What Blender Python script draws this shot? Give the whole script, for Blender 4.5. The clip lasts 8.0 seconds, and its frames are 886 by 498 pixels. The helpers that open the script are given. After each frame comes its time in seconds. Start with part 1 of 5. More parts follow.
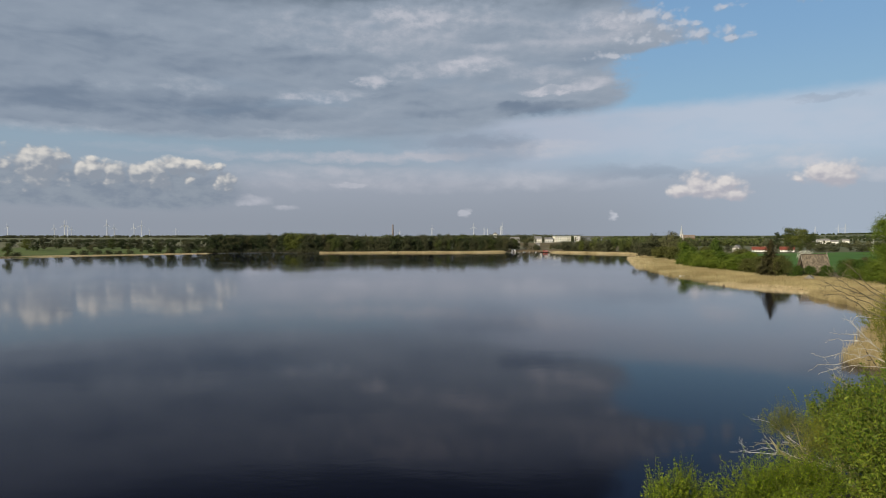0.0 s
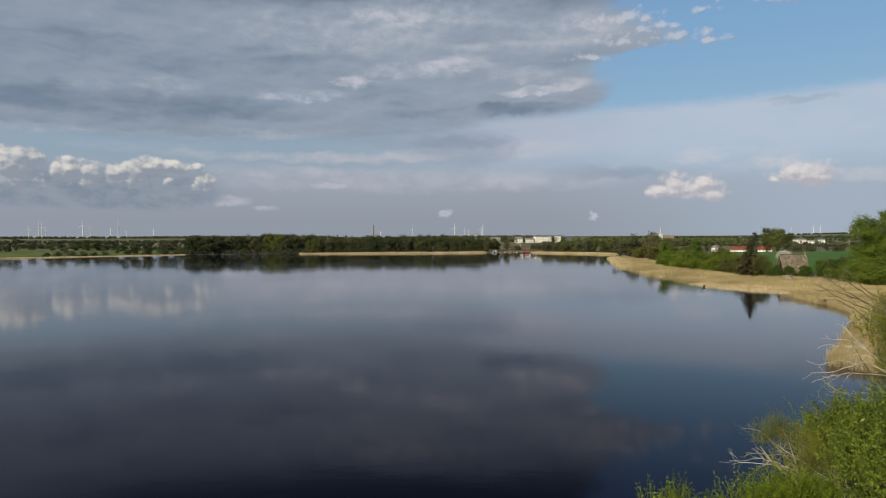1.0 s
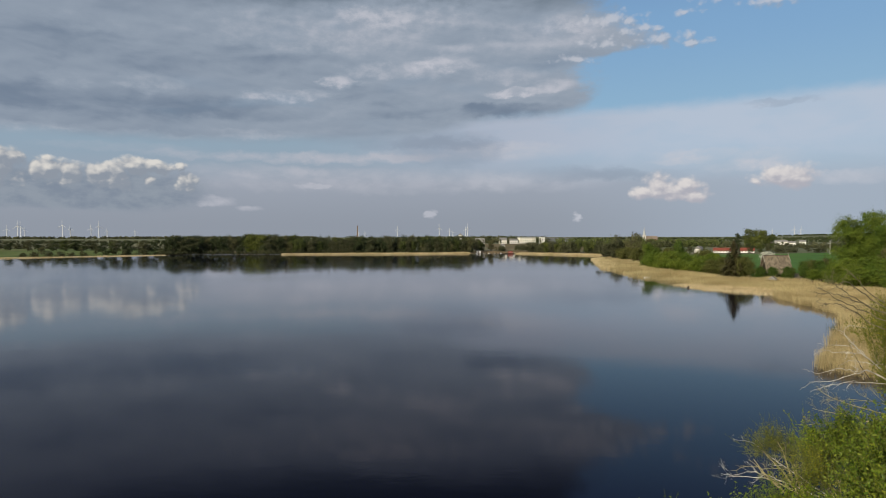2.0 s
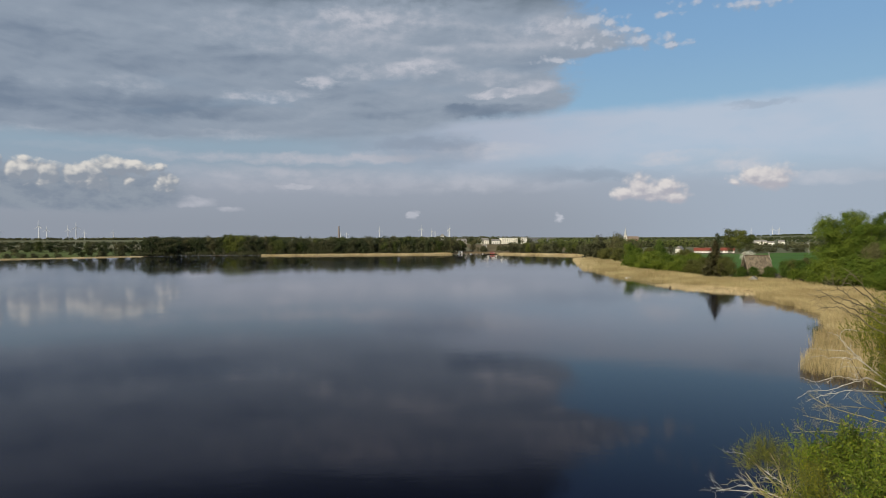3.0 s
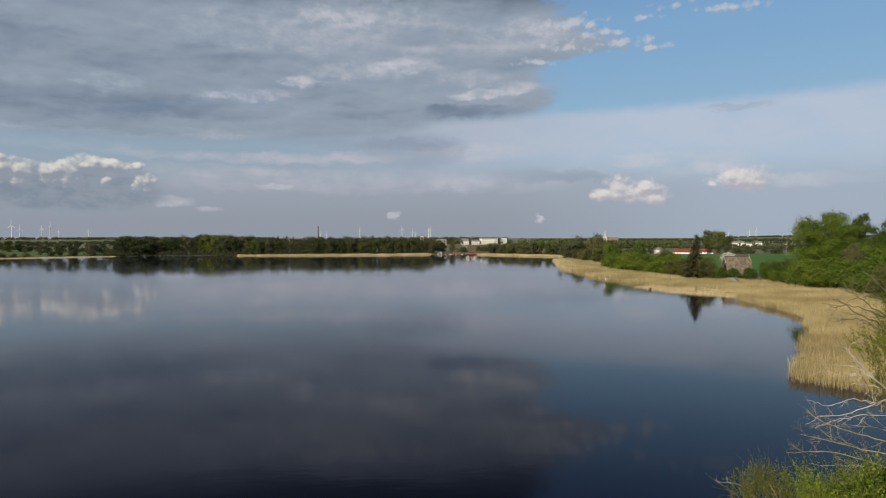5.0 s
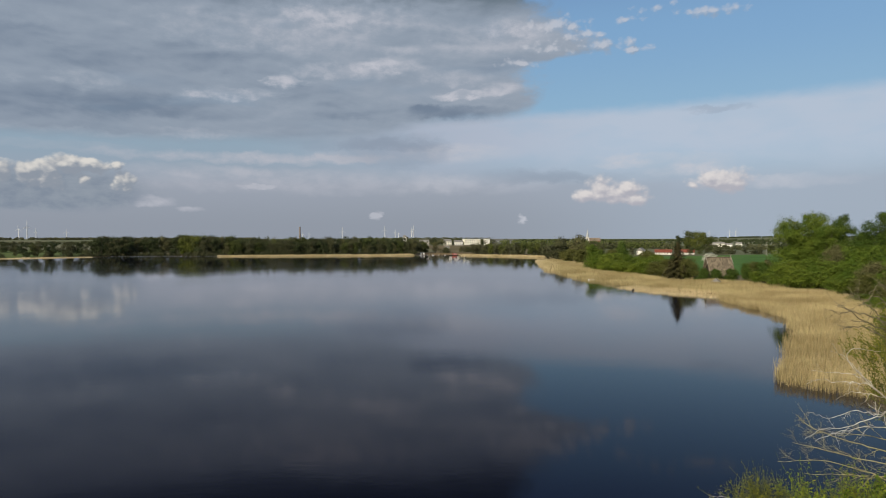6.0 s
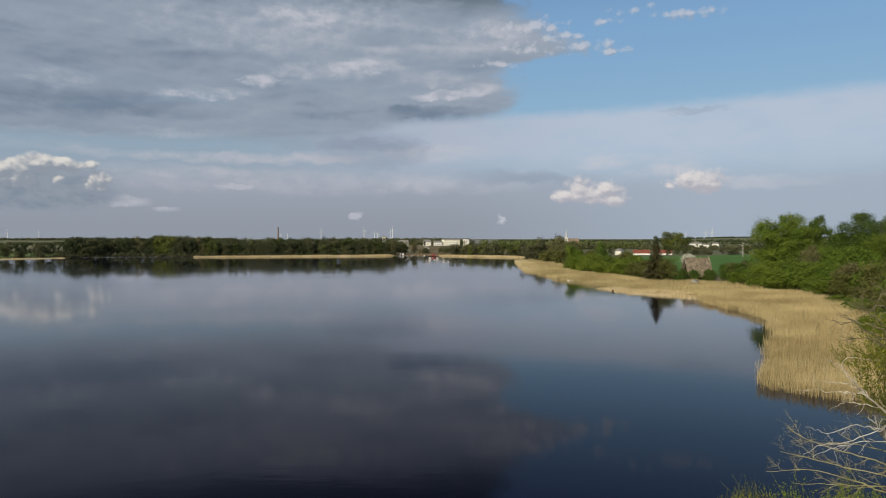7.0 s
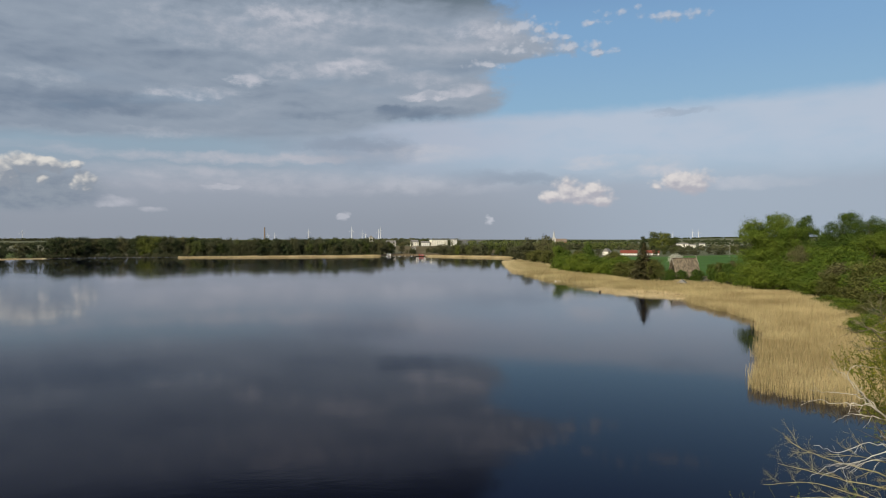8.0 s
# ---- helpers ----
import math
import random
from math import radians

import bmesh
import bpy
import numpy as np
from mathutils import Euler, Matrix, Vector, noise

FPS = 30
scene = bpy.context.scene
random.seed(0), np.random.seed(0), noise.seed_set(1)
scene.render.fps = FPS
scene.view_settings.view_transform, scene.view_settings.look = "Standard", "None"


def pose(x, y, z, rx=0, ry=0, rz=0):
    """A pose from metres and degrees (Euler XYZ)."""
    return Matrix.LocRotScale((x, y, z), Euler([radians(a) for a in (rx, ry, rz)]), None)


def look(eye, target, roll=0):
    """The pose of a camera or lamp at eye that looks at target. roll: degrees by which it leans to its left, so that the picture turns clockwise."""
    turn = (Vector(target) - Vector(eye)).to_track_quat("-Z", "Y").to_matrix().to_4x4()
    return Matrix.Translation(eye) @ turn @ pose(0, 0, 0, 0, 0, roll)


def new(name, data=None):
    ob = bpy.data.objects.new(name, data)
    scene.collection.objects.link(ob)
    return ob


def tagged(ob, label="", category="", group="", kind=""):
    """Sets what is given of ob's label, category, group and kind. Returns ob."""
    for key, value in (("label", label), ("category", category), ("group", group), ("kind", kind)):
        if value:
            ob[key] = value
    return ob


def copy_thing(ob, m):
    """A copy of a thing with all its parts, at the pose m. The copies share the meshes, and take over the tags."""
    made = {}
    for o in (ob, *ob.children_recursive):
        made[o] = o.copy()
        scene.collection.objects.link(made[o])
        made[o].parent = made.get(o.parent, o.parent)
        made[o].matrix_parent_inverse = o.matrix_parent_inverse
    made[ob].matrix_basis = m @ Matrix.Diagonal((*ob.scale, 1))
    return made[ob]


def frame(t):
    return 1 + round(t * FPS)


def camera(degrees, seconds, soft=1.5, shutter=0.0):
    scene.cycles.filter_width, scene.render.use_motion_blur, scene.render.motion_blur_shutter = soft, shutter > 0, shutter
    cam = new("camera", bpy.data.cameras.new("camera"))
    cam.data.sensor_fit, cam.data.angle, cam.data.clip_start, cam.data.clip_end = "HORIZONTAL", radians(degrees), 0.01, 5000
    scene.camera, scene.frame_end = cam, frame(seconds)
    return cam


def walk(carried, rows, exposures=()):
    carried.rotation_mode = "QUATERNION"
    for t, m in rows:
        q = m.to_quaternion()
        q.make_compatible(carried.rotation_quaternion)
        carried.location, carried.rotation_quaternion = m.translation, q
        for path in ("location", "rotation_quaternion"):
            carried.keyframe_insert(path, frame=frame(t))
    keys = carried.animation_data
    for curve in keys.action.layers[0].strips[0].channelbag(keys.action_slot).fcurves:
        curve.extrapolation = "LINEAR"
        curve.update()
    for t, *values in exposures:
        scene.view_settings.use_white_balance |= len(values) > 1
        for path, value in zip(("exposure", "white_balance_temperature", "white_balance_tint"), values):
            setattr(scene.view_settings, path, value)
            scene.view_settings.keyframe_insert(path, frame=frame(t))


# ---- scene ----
cam = camera(65.3, 8.0, soft=0.95)
PATH = [
    (0, (2.398, 5.809, 20.314), (2.396, 7.808, 20.273), -0.1),
    (0.5, (2.421, 7.118, 20.447), (2.447, 9.117, 20.408), -0.2),
    (1, (2.604, 8.69, 20.504), (2.657, 10.689, 20.464), -0.2),
    (1.5, (3.018, 10.69, 20.441), (3.095, 12.688, 20.401), -0.1),
    (2.8, (4.518, 15.766, 20.197), (4.654, 17.761, 20.163), -0.2),
    (3, (4.676, 16.526, 20.193), (4.824, 18.52, 20.157), -0.2),
    (3.5, (5.271, 18.314, 20.118), (5.431, 20.307, 20.082), -0.1),
    (4, (5.901, 20.077, 20.07), (6.074, 22.069, 20.035), -0.1),
    (5.5, (7.416, 24.794, 19.997), (7.64, 26.781, 19.963), -0.0),
    (6, (7.601, 25.98, 20.051), (7.853, 27.963, 20.018), 0.0),
    (6.5, (7.762, 27.072, 20.195), (8.045, 29.051, 20.162), -0.0),
    (7, (8.012, 28.34, 20.265), (8.323, 30.315, 20.233), 0.0),
    (7.5, (8.607, 29.907, 20.263), (8.94, 31.879, 20.232), -0.1),
    (8, (9.405, 31.651, 20.158), (9.75, 33.621, 20.127), -0.0),
]
walk(cam, [(t, look(eye, target, roll)) for t, eye, target, roll in PATH])

# ---- world, sun ----
SUN_AZ, SUN_EL = -136.0, 27.0  # degrees clockwise from straight ahead (+y), and above the horizon


class Ex:
    """A socket of a node tree that can be reckoned with."""
    def __init__(self, tree, sock):
        self.tree, self.sock = tree, sock

    def op(self, kind, *args):
        n = self.tree.nodes.new("ShaderNodeMath")
        n.operation = kind
        for i, a in enumerate((self, *args)):
            if isinstance(a, Ex):
                self.tree.links.new(a.sock, n.inputs[i])
            else:
                n.inputs[i].default_value = a
        return Ex(self.tree, n.outputs[0])

    def __add__(self, o): return self.op("ADD", o)
    def __sub__(self, o): return self.op("SUBTRACT", o)
    def __mul__(self, o): return self.op("MULTIPLY", o)
    def __truediv__(self, o): return self.op("DIVIDE", o)
    def max(self, o): return self.op("MAXIMUM", o)
    def min(self, o): return self.op("MINIMUM", o)

    def step(self, lo, hi, out_lo=0.0, out_hi=1.0):
        n = self.tree.nodes.new("ShaderNodeMapRange")
        n.interpolation_type = "SMOOTHSTEP"
        self.tree.links.new(self.sock, n.inputs[0])
        for i, a in enumerate((lo, hi, out_lo, out_hi)):
            n.inputs[i + 1].default_value = a
        return Ex(self.tree, n.outputs[0])


def combine(tree, x, y, z=0.0):
    n = tree.nodes.new("ShaderNodeCombineXYZ")
    for i, a in enumerate((x, y, z)):
        if isinstance(a, Ex):
            tree.links.new(a.sock, n.inputs[i])
        else:
            n.inputs[i].default_value = a
    return n.outputs[0]


def fbm(tree, vec, scale, detail=4.0, rough=0.55, warp=0.0):
    n = tree.nodes.new("ShaderNodeTexNoise")
    n.inputs["Scale"].default_value = scale
    n.inputs["Detail"].default_value = detail
    n.inputs["Roughness"].default_value = rough
    n.inputs["Distortion"].default_value = warp
    if vec is not None:
        tree.links.new(vec, n.inputs["Vector"])
    return Ex(tree, n.outputs["Fac"])


def billow(tree, vec, scale, detail=1.5, rough=0.55, smooth=0.3):
    """Rounded bulges packed side by side, each 1 at its middle."""
    n = tree.nodes.new("ShaderNodeTexVoronoi")
    n.voronoi_dimensions, n.feature = "2D", "SMOOTH_F1"
    n.inputs["Scale"].default_value = scale
    n.inputs["Detail"].default_value = detail
    n.inputs["Roughness"].default_value = rough
    n.inputs["Smoothness"].default_value = smooth
    tree.links.new(vec, n.inputs["Vector"])
    return Ex(tree, n.outputs["Distance"]) * -1.0 + 1.0


def blend(tree, fac, a, b, kind="MIX"):
    """Mix of two colours (sockets or rgb)."""
    n = tree.nodes.new("ShaderNodeMix")
    n.data_type, n.blend_type = "RGBA", kind
    for sock, v in ((n.inputs[0], fac), (n.inputs[6], a), (n.inputs[7], b)):
        if isinstance(v, Ex):
            tree.links.new(v.sock, sock)
        elif isinstance(v, bpy.types.NodeSocket):
            tree.links.new(v, sock)
        else:
            sock.default_value = (*v, 1.0) if isinstance(v, tuple) else v
    return n.outputs[2]


def float_curve(tree, value, points, x0, x1, y1):
    """A smooth curve through points (x, y), with x from x0 to x1 and y from 0 to y1."""
    n = tree.nodes.new("ShaderNodeFloatCurve")
    c = n.mapping.curves[0]
    pts = [((x - x0) / (x1 - x0), y / y1) for x, y in points]
    for i, p in enumerate(pts):
        if i < 2:
            c.points[i].location = p
        else:
            c.points.new(*p)
    n.mapping.update()
    tree.links.new(((value - x0) / (x1 - x0)).sock, n.inputs["Value"])
    return Ex(tree, n.outputs[0]) * y1


def build_sky():
    world = bpy.data.worlds.new("spring sky")
    world.use_nodes = True
    scene.world = world
    tree = world.node_tree
    tree.nodes.clear()
    sky = tree.nodes.new("ShaderNodeTexSky")
    sky.sky_type = "NISHITA"
    sky.sun_disc = False
    sky.sun_elevation, sky.sun_rotation = radians(SUN_EL), radians(SUN_AZ)
    sky.air_density, sky.dust_density, sky.ozone_density = 1.0, 0.6, 1.0
    co = tree.nodes.new("ShaderNodeTexCoord")
    sep = tree.nodes.new("ShaderNodeSeparateXYZ")
    tree.links.new(co.outputs["Generated"], sep.inputs[0])
    x, y, z = (Ex(tree, sep.outputs[i]) for i in range(3))
    az = x.op("ARCTAN2", y) * 57.29578
    el = z.op("ARCSINE") * 57.29578
    K = 10.0  # cloud colours against the sky's strength of 0.1

    def col(r, g, b):
        return (r * K, g * K, b * K)

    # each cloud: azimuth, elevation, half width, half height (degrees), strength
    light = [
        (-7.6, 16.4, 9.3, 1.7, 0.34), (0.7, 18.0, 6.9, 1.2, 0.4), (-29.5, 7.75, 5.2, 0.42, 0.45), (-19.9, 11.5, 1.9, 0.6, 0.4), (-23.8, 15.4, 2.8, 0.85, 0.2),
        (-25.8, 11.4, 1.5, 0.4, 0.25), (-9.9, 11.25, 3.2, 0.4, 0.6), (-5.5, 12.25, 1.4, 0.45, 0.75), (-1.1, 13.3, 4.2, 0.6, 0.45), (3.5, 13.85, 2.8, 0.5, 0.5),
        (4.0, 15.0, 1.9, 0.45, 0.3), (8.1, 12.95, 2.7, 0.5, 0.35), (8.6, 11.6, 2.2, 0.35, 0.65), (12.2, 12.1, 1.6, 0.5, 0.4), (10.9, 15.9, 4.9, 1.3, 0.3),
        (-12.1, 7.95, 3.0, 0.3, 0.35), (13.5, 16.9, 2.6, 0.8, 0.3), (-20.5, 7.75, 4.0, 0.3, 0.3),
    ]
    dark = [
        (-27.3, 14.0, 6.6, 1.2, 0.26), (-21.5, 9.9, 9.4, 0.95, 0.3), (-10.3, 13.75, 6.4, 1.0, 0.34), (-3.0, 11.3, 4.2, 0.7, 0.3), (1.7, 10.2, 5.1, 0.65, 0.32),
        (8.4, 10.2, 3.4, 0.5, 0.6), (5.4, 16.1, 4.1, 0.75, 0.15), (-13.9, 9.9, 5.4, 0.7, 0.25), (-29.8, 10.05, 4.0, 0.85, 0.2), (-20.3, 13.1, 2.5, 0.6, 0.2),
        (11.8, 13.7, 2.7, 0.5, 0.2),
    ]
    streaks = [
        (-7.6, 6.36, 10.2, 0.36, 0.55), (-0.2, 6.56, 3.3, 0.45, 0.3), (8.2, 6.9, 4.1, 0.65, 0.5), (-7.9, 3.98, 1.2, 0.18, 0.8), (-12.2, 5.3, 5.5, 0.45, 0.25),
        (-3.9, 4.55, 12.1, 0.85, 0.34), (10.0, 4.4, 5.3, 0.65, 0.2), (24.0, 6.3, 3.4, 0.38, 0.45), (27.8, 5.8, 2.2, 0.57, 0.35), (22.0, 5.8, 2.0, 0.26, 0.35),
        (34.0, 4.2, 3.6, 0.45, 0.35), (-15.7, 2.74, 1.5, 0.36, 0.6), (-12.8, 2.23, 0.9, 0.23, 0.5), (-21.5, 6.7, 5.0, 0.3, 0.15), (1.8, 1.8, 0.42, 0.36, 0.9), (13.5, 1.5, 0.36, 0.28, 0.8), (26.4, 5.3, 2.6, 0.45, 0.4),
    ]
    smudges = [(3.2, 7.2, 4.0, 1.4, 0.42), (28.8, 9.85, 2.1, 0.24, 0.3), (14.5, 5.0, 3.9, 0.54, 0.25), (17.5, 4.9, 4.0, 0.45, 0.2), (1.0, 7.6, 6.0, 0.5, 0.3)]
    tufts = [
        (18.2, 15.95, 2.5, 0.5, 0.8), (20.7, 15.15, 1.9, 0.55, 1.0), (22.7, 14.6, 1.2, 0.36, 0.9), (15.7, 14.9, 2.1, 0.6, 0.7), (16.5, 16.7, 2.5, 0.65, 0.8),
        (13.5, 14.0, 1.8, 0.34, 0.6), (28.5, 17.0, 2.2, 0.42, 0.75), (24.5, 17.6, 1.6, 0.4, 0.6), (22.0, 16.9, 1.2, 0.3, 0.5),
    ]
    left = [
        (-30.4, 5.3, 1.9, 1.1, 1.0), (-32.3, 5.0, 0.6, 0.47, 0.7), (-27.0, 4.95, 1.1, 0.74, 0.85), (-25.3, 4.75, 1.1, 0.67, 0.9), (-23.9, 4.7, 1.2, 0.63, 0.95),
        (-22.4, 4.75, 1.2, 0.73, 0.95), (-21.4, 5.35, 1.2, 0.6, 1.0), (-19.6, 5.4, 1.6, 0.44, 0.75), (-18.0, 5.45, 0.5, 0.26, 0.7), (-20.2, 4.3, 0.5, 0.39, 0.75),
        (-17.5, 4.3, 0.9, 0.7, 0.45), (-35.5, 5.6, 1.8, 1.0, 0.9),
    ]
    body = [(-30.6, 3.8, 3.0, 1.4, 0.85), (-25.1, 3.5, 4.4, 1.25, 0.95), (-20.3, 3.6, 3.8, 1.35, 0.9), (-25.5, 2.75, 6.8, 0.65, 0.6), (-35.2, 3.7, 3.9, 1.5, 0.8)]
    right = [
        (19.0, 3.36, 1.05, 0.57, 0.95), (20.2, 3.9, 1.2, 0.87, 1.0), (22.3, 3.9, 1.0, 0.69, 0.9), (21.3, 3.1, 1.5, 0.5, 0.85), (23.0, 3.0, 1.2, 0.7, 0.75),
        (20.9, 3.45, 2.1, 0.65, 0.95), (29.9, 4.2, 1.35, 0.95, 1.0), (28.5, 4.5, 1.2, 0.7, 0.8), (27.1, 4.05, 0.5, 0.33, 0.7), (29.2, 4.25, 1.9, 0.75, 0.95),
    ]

    # two warps, each at a coarse and a fine scale, that fray every outline
    wob_a = fbm(tree, combine(tree, az * 0.16, el * 0.4), 1.0, 6.0, 0.6, 0.3)
    wob_b = fbm(tree, combine(tree, az * 0.16 + 40.0, el * 0.4 + 7.0), 1.0, 6.0, 0.6, 0.3)
    fray_a = fbm(tree, combine(tree, az * 0.6 + 11.0, el * 1.0), 1.0, 6.0, 0.6)
    fray_b = fbm(tree, combine(tree, az * 0.6, el * 1.0 + 23.0), 1.0, 6.0, 0.6)
    wa, we = az + (wob_a - 0.5) * 5.0 + (fray_a - 0.5) * 3.2, el + (wob_b - 0.5) * 1.5 + (fray_b - 0.5) * 1.2
    sa, se = az + (wob_a - 0.5) * 3.0 + (fray_a - 0.5) * 1.4, el + (wob_b - 0.5) * 0.6 + (fray_b - 0.5) * 1.0
    # the deck's own rolls, drawn together towards the horizon
    up = z.max(0.0) + 0.09
    roll = fbm(tree, combine(tree, x / up, y / up), 1.3, 4.0, 0.45, 0.2)
    roll_lit = fbm(tree, combine(tree, x / up - 0.05, y / up - 0.09), 1.3, 4.0, 0.45, 0.2)
    fine = fbm(tree, combine(tree, az * 0.2, el * 0.55), 1.1, 5.0, 0.5, 0.3)
    fine_lit = fbm(tree, combine(tree, az * 0.2 - 0.06, el * 0.55 + 0.16), 1.1, 5.0, 0.5, 0.3)

    def spots(rows, a0, e0):
        total = None
        for a, e, ra, re, amount in rows:
            u, v = (a0 - a) * (1.0 / ra), (e0 - e) * (1.0 / re)
            d = (u * u + v * v).step(2.2, 0.0) * amount
            total = d if total is None else total + d
        return total

    blue = blend(tree, el.step(9.0, 17.0), col(0.232, 0.405, 0.575), col(0.195, 0.372, 0.60))
    # towards and above the view's top the blue is deepened for the lake's reflection
    blue = blend(tree, el.step(16.0, 27.0), blue, col(0.065, 0.105, 0.34))
    base = blend(tree, 0.75, sky.outputs[0], blue)
    # the clear strip under the deck, and haze that thickens towards the horizon
    base = blend(tree, az.step(16.0, -4.0) * el.step(11.0, 8.0), base, col(0.252, 0.362, 0.455))
    air = blend(tree, el.step(0.5, 5.0), col(0.282, 0.312, 0.368), col(0.330, 0.364, 0.432))
    air = blend(tree, az.step(8.0, 32.0) * 0.85, air, col(0.370, 0.435, 0.525))
    haze = el.step(2.6, 8.0, 0.97, 0.0) + az.step(-34.0, -8.0, 0.0, 0.22) * el.step(8.0, 3.5)
    base = blend(tree, haze.min(0.97), base, air)
    # the broad veil on the clear side, soft below and with a plain upper edge
    veil_low = (el - 5.2) + (wob_a - 0.5) * 2.4
    veil_top = (az * 0.028 + 9.75 - el) + (wob_b - 0.5) * 0.9 + (fray_a - 0.5) * 0.5
    veil = veil_low.step(-1.8, 2.6) * veil_top.step(-0.35, 0.8) * az.step(-10.0, 8.0, 0.15, 0.9)
    veil = veil * (fine.step(0.3, 0.6, 0.82, 1.0))
    pale = blend(tree, az.step(6.0, 24.0), col(0.425, 0.465, 0.560), col(0.470, 0.535, 0.640))
    base = blend(tree, veil.max(0.0).min(0.92), base, pale)
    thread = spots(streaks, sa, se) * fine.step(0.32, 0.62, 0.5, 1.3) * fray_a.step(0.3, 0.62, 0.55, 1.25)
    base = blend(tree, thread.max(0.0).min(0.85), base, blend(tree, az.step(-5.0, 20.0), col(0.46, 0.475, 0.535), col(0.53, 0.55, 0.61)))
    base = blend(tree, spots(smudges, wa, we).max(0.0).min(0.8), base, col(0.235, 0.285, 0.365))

    # the grey deck: its lower edge, then its ragged side
    foot = float_curve(tree, az, [(-90, 6.4), (-32.5, 7.45), (-21.5, 7.35), (-4, 7.8), (1, 8.1), (4.5, 8.95), (8.2, 9.4), (11.8, 9.6), (14.4, 10.3), (17.9, 12.9), (90, 20.0)], -90.0, 90.0, 25.0)
    flank = float_curve(tree, el, [(0, 16.0), (9.8, 16.0), (11.8, 15.0), (13.0, 14.2), (13.8, 14.6), (14.4, 17.5), (15.0, 19.6), (16.0, 18.2), (17.0, 16.6), (18.5, 15.2), (22, 13.0), (45, 10.0), (60, 20.0)], 0.0, 60.0, 25.0)
    edge = el - foot + (wob_b - 0.5) * 0.9 + (fray_b - 0.5) * 0.5
    side = flank - az + (wob_a - 0.5) * 6.0 + (fray_a - 0.5) * 5.0
    deck = edge.step(-0.35, 0.75) * side.step(-1.2, 2.0)
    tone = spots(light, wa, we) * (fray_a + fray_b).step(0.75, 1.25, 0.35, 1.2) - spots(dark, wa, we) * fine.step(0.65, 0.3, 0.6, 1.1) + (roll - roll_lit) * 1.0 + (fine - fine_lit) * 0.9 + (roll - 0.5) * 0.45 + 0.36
    # upper, mostly unseen deck made darker and greener to dim the lake's reflection
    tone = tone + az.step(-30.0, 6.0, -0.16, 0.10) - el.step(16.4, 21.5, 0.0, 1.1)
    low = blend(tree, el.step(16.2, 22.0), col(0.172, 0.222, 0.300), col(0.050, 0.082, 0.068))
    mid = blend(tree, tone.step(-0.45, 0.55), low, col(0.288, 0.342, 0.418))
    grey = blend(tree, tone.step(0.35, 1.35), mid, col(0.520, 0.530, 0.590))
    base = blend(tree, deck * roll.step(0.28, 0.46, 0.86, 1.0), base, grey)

    def pile(rows, da, de, squash, bump, scale):
        """Height of heaped clouds, lumpy and flat below."""
        lump = billow(tree, combine(tree, az + (fray_a * 0.6 + da), (el + (fray_b * 0.5 + de)) * 1.25), scale, 2.2, 0.55)
        total = None
        for a, e, ra, re, bright in rows:
            u, v = (az + (da - a)) * (0.74 / ra), (el + (de - e)) * (0.74 / re)
            v = v.max(v * -squash)
            d = (u * u + v * v).op("SQRT") * -1.0 + (0.55 + 0.45 * bright)
            total = d if total is None else total.max(d)
        return total * 0.9 + (lump - 0.38) * bump

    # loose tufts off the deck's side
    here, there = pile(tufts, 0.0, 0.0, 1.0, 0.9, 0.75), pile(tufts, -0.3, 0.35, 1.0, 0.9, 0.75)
    glow = (here - there).step(-0.35, 0.45)
    base = blend(tree, here.step(-0.1, 0.7) * 0.8, base, blend(tree, glow, col(0.30, 0.36, 0.45), col(0.52, 0.54, 0.60)))

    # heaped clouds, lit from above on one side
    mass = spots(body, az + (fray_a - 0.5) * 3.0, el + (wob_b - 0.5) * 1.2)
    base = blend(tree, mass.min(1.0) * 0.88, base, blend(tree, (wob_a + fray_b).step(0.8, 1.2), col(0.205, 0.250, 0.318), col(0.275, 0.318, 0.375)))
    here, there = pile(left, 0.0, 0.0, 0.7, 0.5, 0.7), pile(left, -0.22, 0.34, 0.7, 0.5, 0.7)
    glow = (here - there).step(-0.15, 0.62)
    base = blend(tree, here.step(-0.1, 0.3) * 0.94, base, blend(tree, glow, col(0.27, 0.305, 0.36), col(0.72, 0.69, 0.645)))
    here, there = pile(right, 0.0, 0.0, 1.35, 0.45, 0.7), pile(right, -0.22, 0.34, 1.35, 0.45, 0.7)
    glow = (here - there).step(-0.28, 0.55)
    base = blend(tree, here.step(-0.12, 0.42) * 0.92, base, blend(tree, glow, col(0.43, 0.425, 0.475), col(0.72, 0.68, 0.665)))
    bg = tree.nodes.new("ShaderNodeBackground")
    bg.inputs[1].default_value = 0.1
    tree.links.new(base, bg.inputs[0])
    out = tree.nodes.new("ShaderNodeOutputWorld")
    tree.links.new(bg.outputs[0], out.inputs[0])


build_sky()
sun_data = bpy.data.lights.new("sun", "SUN")
sun_data.energy, sun_data.angle, sun_data.color = 5.0, radians(0.6), (1.0, 0.90, 0.72)
sun = new("sun", sun_data)
sun_dir = Vector((math.sin(radians(SUN_AZ)) * math.cos(radians(SUN_EL)), math.cos(radians(SUN_AZ)) * math.cos(radians(SUN_EL)), math.sin(radians(SUN_EL))))
sun.matrix_world = look((0, 0, 300), Vector((0, 0, 300)) - sun_dir)

